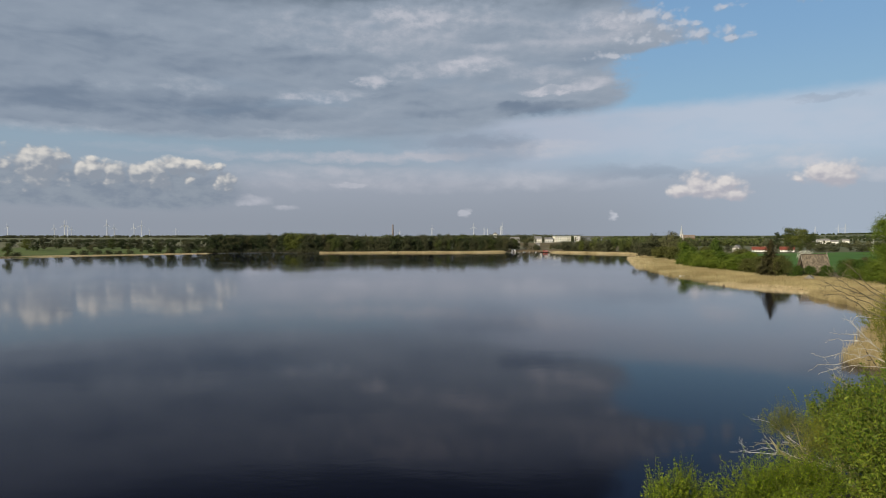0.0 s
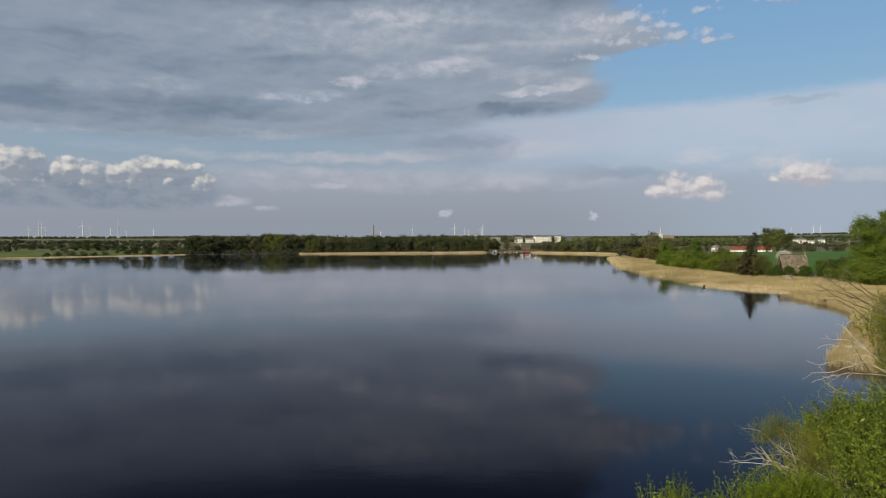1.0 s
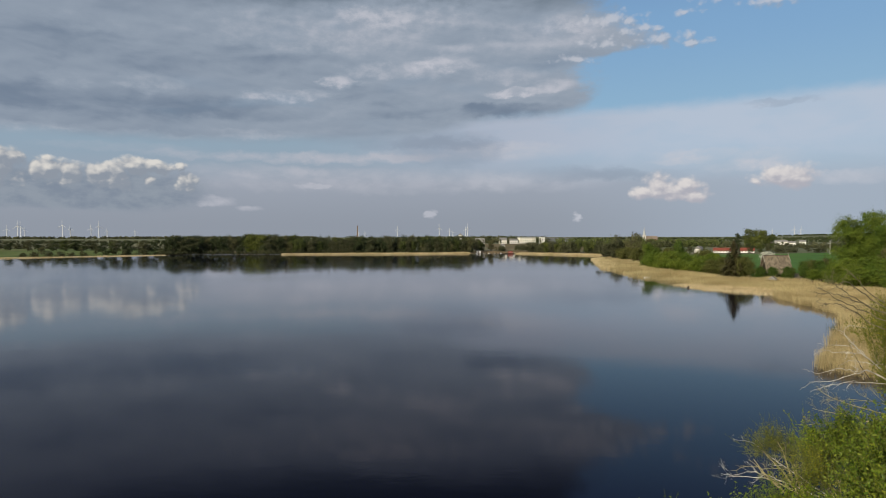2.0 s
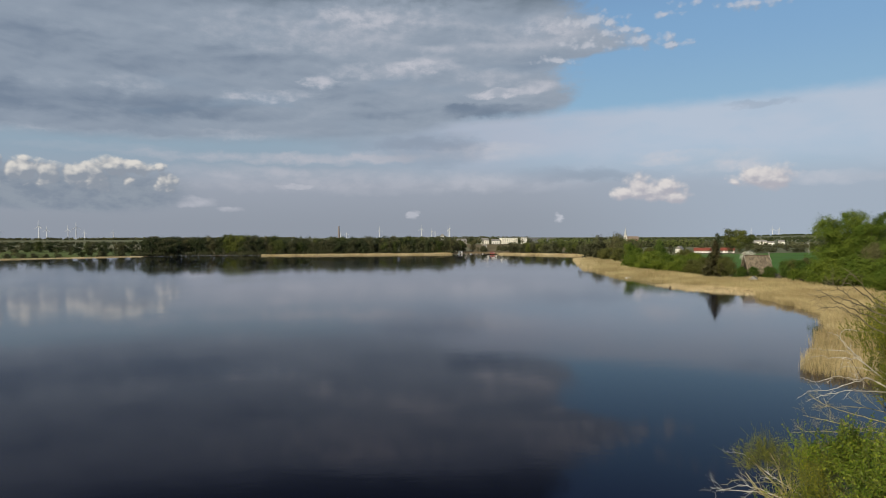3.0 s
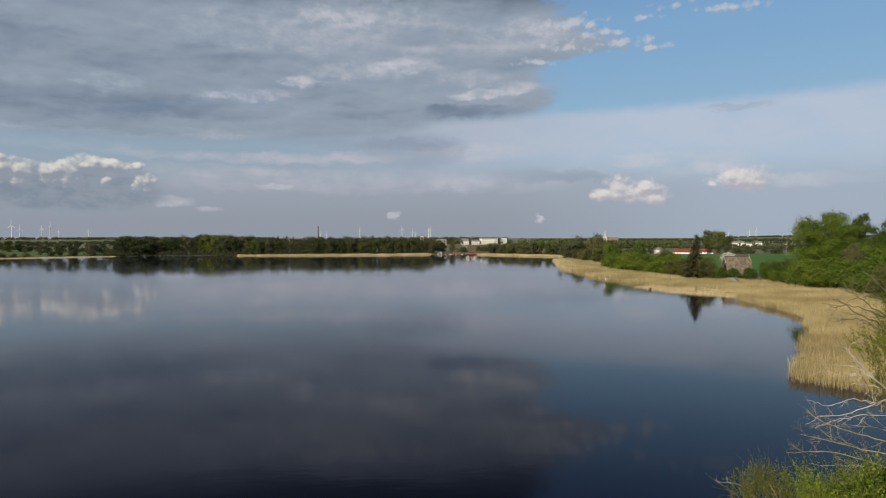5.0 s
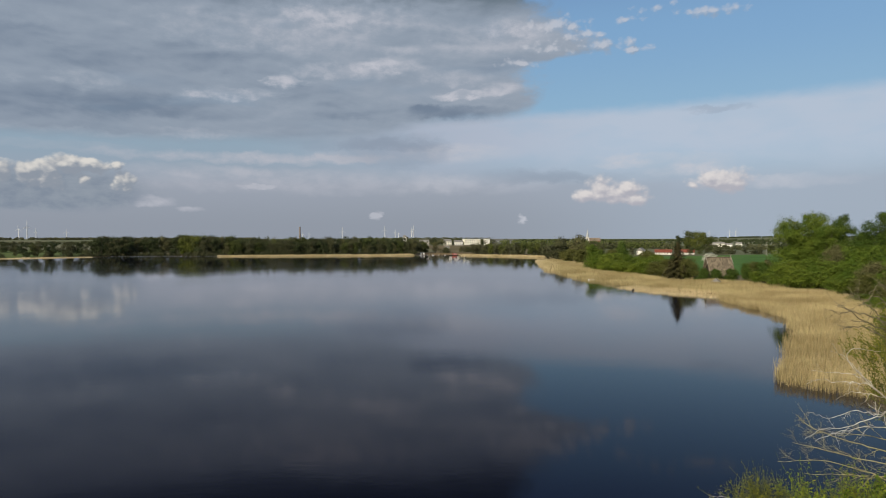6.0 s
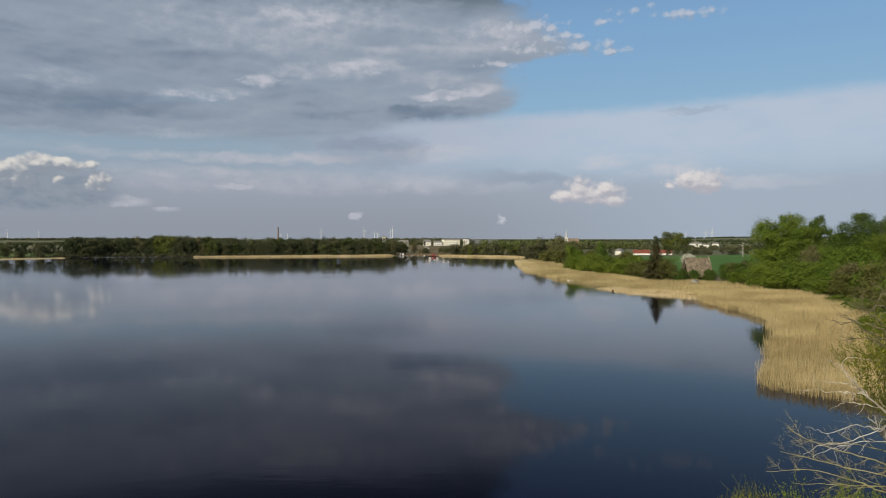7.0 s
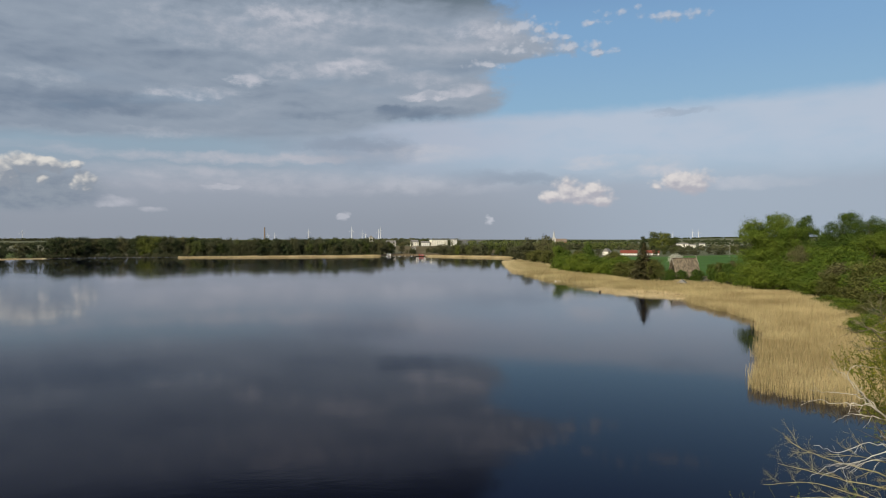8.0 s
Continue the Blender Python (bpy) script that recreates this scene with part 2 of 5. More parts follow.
# ---- materials ----
def material(name, dark, light, scale=3.0, rough=0.8, bump=0.0, spread=0.0, fine=None, metallic=0.0, leaf=0.0, stretch=(1, 1, 1), contrast=(0.35, 0.65), stain=None):
    """Two colours blended by noise at two scales; spread: how much pieces differ by island; leaf: share of light let through."""
    mat = bpy.data.materials.new(name)
    mat.use_nodes = True
    tree = mat.node_tree
    bsdf = tree.nodes["Principled BSDF"]
    co = tree.nodes.new("ShaderNodeTexCoord")
    mp = tree.nodes.new("ShaderNodeMapping")
    mp.inputs["Scale"].default_value = stretch
    tree.links.new(co.outputs["Object"], mp.inputs[0])
    vec = mp.outputs[0]
    a = fbm(tree, vec, scale, 4.0, 0.6)
    b = fbm(tree, vec, fine or scale * 9.0, 3.0, 0.6)
    fac = (a * 0.6 + b * 0.4).step(*contrast)
    color = blend(tree, fac, dark, light)
    if stain:
        c = fbm(tree, vec, scale * 0.31, 5.0, 0.65, 0.6)
        color = blend(tree, c.step(0.5, 0.68) * 0.75, color, stain)
    if spread:
        geo = tree.nodes.new("ShaderNodeNewGeometry")
        info = tree.nodes.new("ShaderNodeObjectInfo")
        r = Ex(tree, geo.outputs["Random Per Island"]) * 0.7 + Ex(tree, info.outputs["Random"]) * 0.3
        hsv = tree.nodes.new("ShaderNodeHueSaturation")
        tree.links.new((r * spread + (1.0 - spread / 2)).sock, hsv.inputs["Value"])
        tree.links.new(((r - 0.5) * (spread * -0.06) + 0.5).sock, hsv.inputs["Hue"])
        tree.links.new(color, hsv.inputs["Color"])
        color = hsv.outputs[0]
    tree.links.new(color, bsdf.inputs["Base Color"])
    bsdf.inputs["Roughness"].default_value = rough
    bsdf.inputs["Metallic"].default_value = metallic
    if rough > 0.6 or leaf:
        bsdf.inputs["Specular IOR Level"].default_value = 0.12 if leaf else 0.25
    if bump:
        bp = tree.nodes.new("ShaderNodeBump")
        bp.inputs["Strength"].default_value = bump
        bp.inputs["Distance"].default_value = 0.05
        tree.links.new(b.sock, bp.inputs["Height"])
        tree.links.new(bp.outputs[0], bsdf.inputs["Normal"])
    if leaf:
        tr = tree.nodes.new("ShaderNodeBsdfTranslucent")
        tree.links.new(color, tr.inputs[0])
        mix = tree.nodes.new("ShaderNodeMixShader")
        mix.inputs[0].default_value = leaf
        tree.links.new(bsdf.outputs[0], mix.inputs[1])
        tree.links.new(tr.outputs[0], mix.inputs[2])
        tree.links.new(mix.outputs[0], tree.nodes["Material Output"].inputs[0])
    return mat


# greyed and lightened throughout, to carry the haze over the far plain
M_GROUND = material("meadow ground", (0.085, 0.105, 0.05), (0.155, 0.16, 0.09), 0.02, 0.95, fine=0.4, stain=(0.20, 0.175, 0.105))
def add_shore_litter(mat):
    """Straw and mud where the ground lies low by the water."""
    tree = mat.node_tree
    bsdf = tree.nodes["Principled BSDF"]
    old = bsdf.inputs["Base Color"].links[0].from_socket
    geo = tree.nodes.new("ShaderNodeNewGeometry")
    sep = tree.nodes.new("ShaderNodeSeparateXYZ")
    tree.links.new(geo.outputs["Position"], sep.inputs[0])
    z = Ex(tree, sep.outputs[2])
    straw = fbm(tree, geo.outputs["Position"], 0.35, 5.0, 0.65)
    litter = blend(tree, straw.step(0.3, 0.7), (0.13, 0.09, 0.04), (0.32, 0.23, 0.11))
    color = blend(tree, (z + (straw - 0.5) * 0.6).step(1.0, 1.7), litter, old)
    tree.links.new(color, bsdf.inputs["Base Color"])


add_shore_litter(M_GROUND)
M_DRYGRASS = material("dry grassy bank", (0.11, 0.085, 0.045), (0.17, 0.14, 0.075), 0.03, 0.95, fine=0.5, stain=(0.08, 0.085, 0.03))
M_FIELD = material("young wheat", (0.045, 0.12, 0.012), (0.075, 0.165, 0.02), 0.02, 0.9, fine=0.5)
M_MEADOW = material("grazed meadow grass", (0.075, 0.115, 0.028), (0.125, 0.16, 0.045), 0.03, 0.95, fine=0.5, stain=(0.15, 0.145, 0.065))
M_PALEFIELD = material("pale dry grassland", (0.13, 0.135, 0.075), (0.20, 0.19, 0.115), 0.012, 0.95, fine=0.3, stain=(0.10, 0.125, 0.05))
M_REED = material("dry reed", (0.28, 0.225, 0.105), (0.53, 0.445, 0.235), 0.05, 0.75, spread=0.6, fine=0.9, leaf=0.25)
M_REED_PALE = material("bleached bent reed", (0.48, 0.38, 0.20), (0.68, 0.57, 0.35), 0.08, 0.7, spread=0.5, fine=0.9, leaf=0.2)
M_REED_WET = material("old wet reed stubble", (0.05, 0.045, 0.025), (0.12, 0.10, 0.05), 0.3, 0.7, spread=0.5)
M_WILLOW = material("fresh willow leaves", (0.12, 0.185, 0.008), (0.23, 0.285, 0.02), 0.35, 0.55, spread=0.9, leaf=0.22)
M_GREEN = material("spring leaves", (0.063, 0.110, 0.013), (0.135, 0.175, 0.025), 0.12, 0.55, spread=0.65, leaf=0.18)
M_FRESH = material("fresh bush leaves", (0.082, 0.130, 0.014), (0.160, 0.198, 0.028), 0.12, 0.55, spread=0.65, leaf=0.18)
M_NEARLEAF = material("deep green willow leaves", (0.052, 0.095, 0.008), (0.135, 0.175, 0.02), 0.35, 0.5, spread=1.0, leaf=0.15)
M_DEEP = material("dark leaves", (0.040, 0.078, 0.012), (0.088, 0.128, 0.024), 0.12, 0.55, spread=0.6, leaf=0.22)
M_OLIVE = material("olive buds", (0.082, 0.094, 0.024), (0.150, 0.150, 0.045), 0.12, 0.6, spread=0.5, leaf=0.25)
# far-wood colours are paled and greyed: distance haze put into the leaf colour
M_WOODDARK = material("haze-paled dark leaves of the far wood", (0.032, 0.046, 0.019), (0.070, 0.084, 0.036), 0.05, 0.6, spread=0.6, leaf=0.15)
M_WOODOLIVE = material("haze-paled olive buds of the far wood", (0.052, 0.058, 0.028), (0.100, 0.103, 0.050), 0.05, 0.6, spread=0.6, leaf=0.15)
M_WOODGREEN = material("haze-muted green leaves of the far wood", (0.055, 0.074, 0.019), (0.108, 0.126, 0.038), 0.05, 0.6, spread=0.6, leaf=0.15)
M_WOODFRESH = material("haze-muted yellow-green leaves of the far wood", (0.070, 0.092, 0.016), (0.135, 0.150, 0.036), 0.05, 0.6, spread=0.6, leaf=0.15)
M_SALLOW = material("olive yellow sallow leaves", (0.105, 0.13, 0.010), (0.22, 0.22, 0.024), 0.35, 0.55, spread=0.9, leaf=0.2)
M_BROWN = material("budding twigs", (0.070, 0.072, 0.028), (0.125, 0.120, 0.048), 0.12, 0.8, spread=0.6)
M_CONIFER = material("spruce needles", (0.046, 0.046, 0.019), (0.110, 0.092, 0.042), 0.2, 0.6, spread=0.7, leaf=0.1)
M_BLOSSOM = material("white blossom", (0.45, 0.45, 0.36), (0.7, 0.7, 0.6), 0.5, 0.6, spread=0.5, leaf=0.3)
M_BARK = material("grey brown bark", (0.06, 0.05, 0.035), (0.14, 0.115, 0.08), 2.0, 0.9, bump=0.5, stretch=(1, 1, 0.25))
M_DEADWOOD = material("bleached dead wood", (0.30, 0.27, 0.21), (0.62, 0.58, 0.50), 1.2, 0.8, bump=0.4, stretch=(1, 1, 0.3))
M_SHOOT = material("green willow shoots", (0.07, 0.085, 0.016), (0.15, 0.16, 0.035), 1.0, 0.8)
M_DARKTWIG = material("grey-brown willow bark", (0.10, 0.085, 0.052), (0.24, 0.21, 0.135), 1.0, 0.8)
M_TWIG = material("olive willow twigs", (0.20, 0.17, 0.075), (0.38, 0.33, 0.16), 1.0, 0.8)


def water_material():
    """Dark water under a mirror that strengthens towards grazing view."""
    mat = bpy.data.materials.new("lake water")
    mat.use_nodes = True
    tree = mat.node_tree
    tree.nodes.remove(tree.nodes["Principled BSDF"])
    deep = tree.nodes.new("ShaderNodeBsdfDiffuse")
    deep.inputs["Color"].default_value = (0.0018, 0.0014, 0.0112, 1)
    gloss = tree.nodes.new("ShaderNodeBsdfGlossy")
    gloss.inputs["Color"].default_value = (0.98, 0.975, 0.98, 1)
    fres = tree.nodes.new("ShaderNodeFresnel")
    fres.inputs["IOR"].default_value = 1.333
    co = tree.nodes.new("ShaderNodeTexCoord")
    mp = tree.nodes.new("ShaderNodeMapping")
    mp.inputs["Rotation"].default_value = (0, 0, radians(20))
    mp.inputs["Scale"].default_value = (0.45, 1.0, 1.0)
    tree.links.new(co.outputs["Object"], mp.inputs[0])
    ripple = fbm(tree, mp.outputs[0], 0.9, 3.0, 0.55)
    swell = fbm(tree, mp.outputs[0], 0.12, 2.0, 0.5)
    # patches where a breath of wind roughens the surface
    wind = fbm(tree, co.outputs["Object"], 0.012, 4.0, 0.6, 0.5)
    height = ripple * (wind.step(0.45, 0.7, 0.25, 0.8)) + swell * 1.0
    bp = tree.nodes.new("ShaderNodeBump")
    bp.inputs["Strength"].default_value = 1.0
    bp.inputs["Distance"].default_value = 0.011
    tree.links.new(height.sock, bp.inputs["Height"])
    tree.links.new(bp.outputs[0], gloss.inputs["Normal"])
    tree.links.new(wind.step(0.5, 0.75, 0.05, 0.095).sock, gloss.inputs["Roughness"])
    mix = tree.nodes.new("ShaderNodeMixShader")
    mirror = (Ex(tree, fres.outputs[0]).op("POWER", 1.5) * 1.4).min(0.86)
    tree.links.new(mirror.sock, mix.inputs[0])
    tree.links.new(deep.outputs[0], mix.inputs[1])
    tree.links.new(gloss.outputs[0], mix.inputs[2])
    tree.links.new(mix.outputs[0], tree.nodes["Material Output"].inputs[0])
    return mat


M_WATER = water_material()

M_THATCH = material("weathered thatch", (0.075, 0.06, 0.042), (0.26, 0.215, 0.155), 0.5, 0.95, bump=0.6, stretch=(3.0, 3.0, 0.4), stain=(0.12, 0.10, 0.075))
M_PLASTER = material("white plaster", (0.66, 0.64, 0.58), (0.82, 0.80, 0.75), 0.4, 0.85, stain=(0.55, 0.52, 0.46))
M_CREAM = material("cream plaster", (0.74, 0.71, 0.60), (0.84, 0.81, 0.70), 0.3, 0.85, stain=(0.58, 0.53, 0.40))
M_GREYWALL = material("grey concrete panels", (0.11, 0.115, 0.12), (0.19, 0.195, 0.20), 0.2, 0.85)
M_TILE = material("red roof tiles", (0.15, 0.045, 0.03), (0.25, 0.075, 0.048), 0.6, 0.8, bump=0.4)
M_BRICK = material("brown red brick", (0.22, 0.11, 0.07), (0.36, 0.19, 0.12), 0.5, 0.9, bump=0.3)
M_OLDBRICK = material("sooty old brick", (0.14, 0.105, 0.08), (0.24, 0.19, 0.15), 0.3, 0.9)
M_PALEBRICK = material("pale weathered brick", (0.42, 0.39, 0.35), (0.58, 0.55, 0.50), 0.3, 0.9)
M_SLATE = material("grey roof felt", (0.16, 0.155, 0.145), (0.30, 0.29, 0.27), 0.7, 0.85)
M_SPIRE = material("weathered grey copper sheet", (0.30, 0.32, 0.33), (0.42, 0.44, 0.45), 0.5, 0.7)
M_PANE = material("window glass", (0.03, 0.035, 0.04), (0.06, 0.065, 0.07), 0.5, 0.15)
# colour taken darker to hold the shade under the thatched gable's overhang
M_TIMBER = material("timber darkened for gable shade", (0.018, 0.014, 0.010), (0.042, 0.032, 0.022), 1.5, 0.85, stretch=(1, 1, 0.2))
M_PLANK = material("grey weathered planks", (0.20, 0.18, 0.15), (0.38, 0.35, 0.30), 1.0, 0.85)
M_RED = material("red paint", (0.30, 0.05, 0.03), (0.42, 0.08, 0.05), 0.6, 0.5)
M_TOWER = material("pale grey coating", (0.56, 0.58, 0.60), (0.68, 0.70, 0.72), 0.2, 0.6)
M_WHITE = material("white coating", (0.70, 0.70, 0.69), (0.82, 0.82, 0.81), 0.2, 0.45)
M_CONCRETE = material("pale concrete", (0.42, 0.40, 0.37), (0.58, 0.56, 0.52), 0.6, 0.9)

# ---- helpers for meshes ----
def mesh_from(name, verts, faces, mat, smooth=False):
    """A mesh from numpy arrays: verts (n, 3), faces (m, k)."""
    verts, faces = np.asarray(verts, dtype=np.float32), np.asarray(faces, dtype=np.int32)
    me = bpy.data.meshes.new(name)
    k = faces.shape[1]
    me.vertices.add(len(verts))
    me.vertices.foreach_set("co", verts.ravel())
    me.loops.add(faces.size)
    me.loops.foreach_set("vertex_index", faces.ravel())
    me.polygons.add(len(faces))
    me.polygons.foreach_set("loop_start", np.arange(0, faces.size, k, dtype=np.int32))
    me.polygons.foreach_set("loop_total", np.full(len(faces), k, dtype=np.int32))
    if smooth:
        me.polygons.foreach_set("use_smooth", np.ones(len(faces), dtype=bool))
    me.update(calc_edges=True)
    me.materials.append(mat)
    return me


def part(name, data, material=None, parent=None, label=""):
    """Links a bmesh or a mesh as one object under a thing or under a part."""
    if isinstance(data, bmesh.types.BMesh):
        me = bpy.data.meshes.new(name)
        data.normal_update()
        data.to_mesh(me)
        data.free()
        me.materials.append(material)
    else:
        me = data
    ob = new(name, me)
    if parent:
        ob.parent = parent
    return tagged(ob, label)


def thing(name, label, category, group="", kind="", at=(0, 0, 0), turn=0.0):
    ob = new(name)
    ob.empty_display_size = 0.3
    ob.matrix_basis = pose(*at, 0, 0, turn)
    return tagged(ob, label, category, group, kind)


def box(bm, x0, x1, y0, y1, z0, z1, bevel=0.0):
    r = bmesh.ops.create_cube(bm, size=1.0, matrix=Matrix.Translation(((x0 + x1) / 2, (y0 + y1) / 2, (z0 + z1) / 2)) @ Matrix.Diagonal((x1 - x0, y1 - y0, z1 - z0, 1)))
    if bevel:
        edges = {e for v in r["verts"] for e in v.link_edges}
        bmesh.ops.bevel(bm, geom=list(edges), offset=bevel, segments=1, affect="EDGES")
    return bm


def block(x0, x1, y0, y1, z0, z1, bevel=0.0):
    return box(bmesh.new(), x0, x1, y0, y1, z0, z1, bevel)


# ---- the lake's outline, ground and water ----
LAKE = [
    (-60, -250), (-14, -120), (2, -50), (12, 0), (19, 30), (26, 50), (38, 64), (54, 78), (72, 98),
    (96, 130), (118, 165), (134, 200), (140, 225), (136, 248), (128, 264), (124, 288), (125, 320), (129, 352),
    (142, 425), (160, 490), (190, 570), (206, 650), (200, 690), (168, 735), (128, 784), (92, 812), (72, 806), (28, 792),
    (-60, 788), (-135, 786), (-150, 788), (-185, 800), (-232, 792), (-262, 770), (-300, 740), (-350, 705),
    (-385, 650), (-430, 590), (-540, 500), (-640, 350), (-640, -100), (-380, -320),
]
LAKE_A = np.array(LAKE, dtype=float)


def smooth_loop(points, rounds=2):
    """Chaikin's corner cutting."""
    p = np.asarray(points, dtype=float)
    for _ in range(rounds):
        q = np.roll(p, -1, axis=0)
        p = np.stack((0.75 * p + 0.25 * q, 0.25 * p + 0.75 * q), axis=1).reshape(-1, 2)
    return p


SHORE = smooth_loop(LAKE_A)


def shore_distance(xy):
    """Signed distance to the waterline: positive on land, negative in the lake."""
    xy = np.asarray(xy, dtype=float)
    a, b = SHORE, np.roll(SHORE, -1, axis=0)
    best = np.full(len(xy), 1e9)
    inside = np.zeros(len(xy), dtype=bool)
    for (ax, ay), (bx, by) in zip(a, b):
        ex, ey = bx - ax, by - ay
        t = np.clip(((xy[:, 0] - ax) * ex + (xy[:, 1] - ay) * ey) / (ex * ex + ey * ey), 0, 1)
        best = np.minimum(best, np.hypot(xy[:, 0] - ax - t * ex, xy[:, 1] - ay - t * ey))
        if ay != by:
            cross = (ay > xy[:, 1]) != (by > xy[:, 1])
            inside ^= cross & (xy[:, 0] < (bx - ax) * (xy[:, 1] - ay) / (by - ay) + ax)
    return np.where(inside, -best, best)


def wave(x, y, s, seed=0.0):
    return np.sin(x * s + seed) * np.cos(y * s * 1.3 + seed * 2.1) + 0.5 * np.sin((x + y) * s * 2.1 + seed * 3.7)


def smoothstep(v, lo, hi):
    t = np.clip((v - lo) / (hi - lo), 0, 1)
    return t * t * (3 - 2 * t)


def ground_height(xy):
    xy = np.asarray(xy, dtype=float)
    d = shore_distance(xy)
    x, y = xy[:, 0], xy[:, 1]
    r = np.hypot(x, y)
    land = 0.25 + 1.1 * smoothstep(d, 18, 60) + 2.0 * smoothstep(d, 60, 240) + 8.0 * smoothstep(r, 1100, 3600) + 0.12 * wave(x, y, 0.05) * smoothstep(d, 5, 40)
    az = np.degrees(np.arctan2(x, y))
    land += 10.0 * smoothstep(az, 25, 33) * smoothstep(r, 2900, 3900)
    land += 5.0 * smoothstep(y, 880, 1060) * smoothstep(x, -40, 60) * smoothstep(900 - x, 350, 650)
    bed = -0.15 - 2.2 * smoothstep(-d, 0, 30)
    return np.where(d > 0, land * smoothstep(d, -0.5, 2.5), bed)


def axis_steps(lo, fine_lo, fine_hi, hi, step, grow):
    out, v, s = [fine_lo], fine_lo, step
    while v < fine_hi:
        v += step
        out.append(v)
    while v < hi:
        s *= grow
        v += s
        out.append(min(v, hi))
    v, s = fine_lo, step
    while v > lo:
        s *= grow
        v -= s
        out.insert(0, max(v, lo))
    return np.array(out)


def build_ground():
    xs = axis_steps(-4700, -60, 260, 4700, 4.0, 1.09)
    ys = axis_steps(-3000, -20, 440, 4800, 4.0, 1.09)
    gx, gy = np.meshgrid(xs, ys)
    xy = np.stack((gx.ravel(), gy.ravel()), axis=1)
    z = ground_height(xy)
    n, m = len(xs), len(ys)
    i = np.arange(n * m).reshape(m, n)
    faces = np.stack((i[:-1, :-1].ravel(), i[:-1, 1:].ravel(), i[1:, 1:].ravel(), i[1:, :-1].ravel()), axis=1)
    me = mesh_from("ground", np.column_stack((xy, z)), faces, M_GROUND, smooth=True)
    tagged(new("ground", me), "meadow and shore ground rising gently from the lake", "ground", kind="structure")
    # water: a sheet over the lake and the shallows
    xs = np.linspace(-660, 240, 10)
    ys = np.linspace(-340, 840, 12)
    gx, gy = np.meshgrid(xs, ys)
    i = np.arange(len(xs) * len(ys)).reshape(len(ys), len(xs))
    faces = np.stack((i[:-1, :-1].ravel(), i[:-1, 1:].ravel(), i[1:, 1:].ravel(), i[1:, :-1].ravel()), axis=1)
    me = mesh_from("lake_water", np.column_stack((gx.ravel(), gy.ravel(), np.zeros(gx.size))), faces, M_WATER)
    tagged(new("lake_water", me), "calm dark lake water mirroring the cloudy sky", "water", kind="structure")


build_ground()


def ground_z(x, y):
    return float(ground_height([(x, y)])[0])

# ---- plants: how they are grown ----
def tubes(lines, sides=5):
    """Tapered tubes round polylines [(points, radii), ...]: verts and quads."""
    verts, faces, base = [], [], 0
    ang = np.arange(sides) * 2 * np.pi / sides
    for pts, rad in lines:
        pts = np.asarray(pts, dtype=float)
        tang = np.gradient(pts, axis=0)
        tang /= np.linalg.norm(tang, axis=1, keepdims=True) + 1e-9
        ref = np.where(np.abs(tang[:, 2:3]) > 0.9, np.array([[1.0, 0, 0]]), np.array([[0, 0, 1.0]]))
        u = np.cross(tang, ref)
        u /= np.linalg.norm(u, axis=1, keepdims=True) + 1e-9
        v = np.cross(tang, u)
        ring = pts[:, None, :] + np.asarray(rad)[:, None, None] * (np.cos(ang)[None, :, None] * u[:, None, :] + np.sin(ang)[None, :, None] * v[:, None, :])
        verts.append(ring.reshape(-1, 3))
        n = len(pts)
        i = np.arange(n * sides).reshape(n, sides) + base
        j = np.roll(i, -1, axis=1)
        faces.append(np.stack((i[:-1].ravel(), j[:-1].ravel(), j[1:].ravel(), i[1:].ravel()), axis=1))
        base += n * sides
    return np.concatenate(verts), np.concatenate(faces)


def crooked(rng, start, heading, length, r0, r1, steps=6, bend=0.25, lift=0.0):
    """One crooked branch: points and radii."""
    d = np.asarray(heading, dtype=float)
    d /= np.linalg.norm(d)
    p = np.asarray(start, dtype=float)
    pts = [p]
    for _ in range(steps):
        d = d + rng.normal(0, bend, 3) + np.array([0, 0, lift])
        d /= np.linalg.norm(d)
        p = p + d * length / steps
        pts.append(p)
    return np.array(pts), np.linspace(r0, r1, steps + 1)


def ramify(rng, line, depth, out, ratio=0.55, count=4, bend=0.3, lift=0.02, spread=0.8, reach=None):
    """Side branches off a branch, and off those again."""
    out.append(line)
    if depth == 0:
        return
    pts, rad = line
    total = min(np.linalg.norm(pts[-1] - pts[0]), 5.0) if reach is None else reach
    for _ in range(count):
        t = rng.uniform(0.25, 0.97) * (len(pts) - 1)
        i = min(int(t), len(pts) - 2)
        p = pts[i] + (pts[i + 1] - pts[i]) * (t - i)
        d = pts[i + 1] - pts[i]
        d = d / (np.linalg.norm(d) + 1e-9) + rng.normal(0, spread, 3)
        r = (rad[i] + (rad[i + 1] - rad[i]) * (t - i)) * 0.6
        ramify(rng, crooked(rng, p, d, total * ratio * rng.uniform(0.6, 1.1), r, r * 0.3, 5, bend, lift), depth - 1, out, ratio, count, bend, lift, spread, total * ratio)


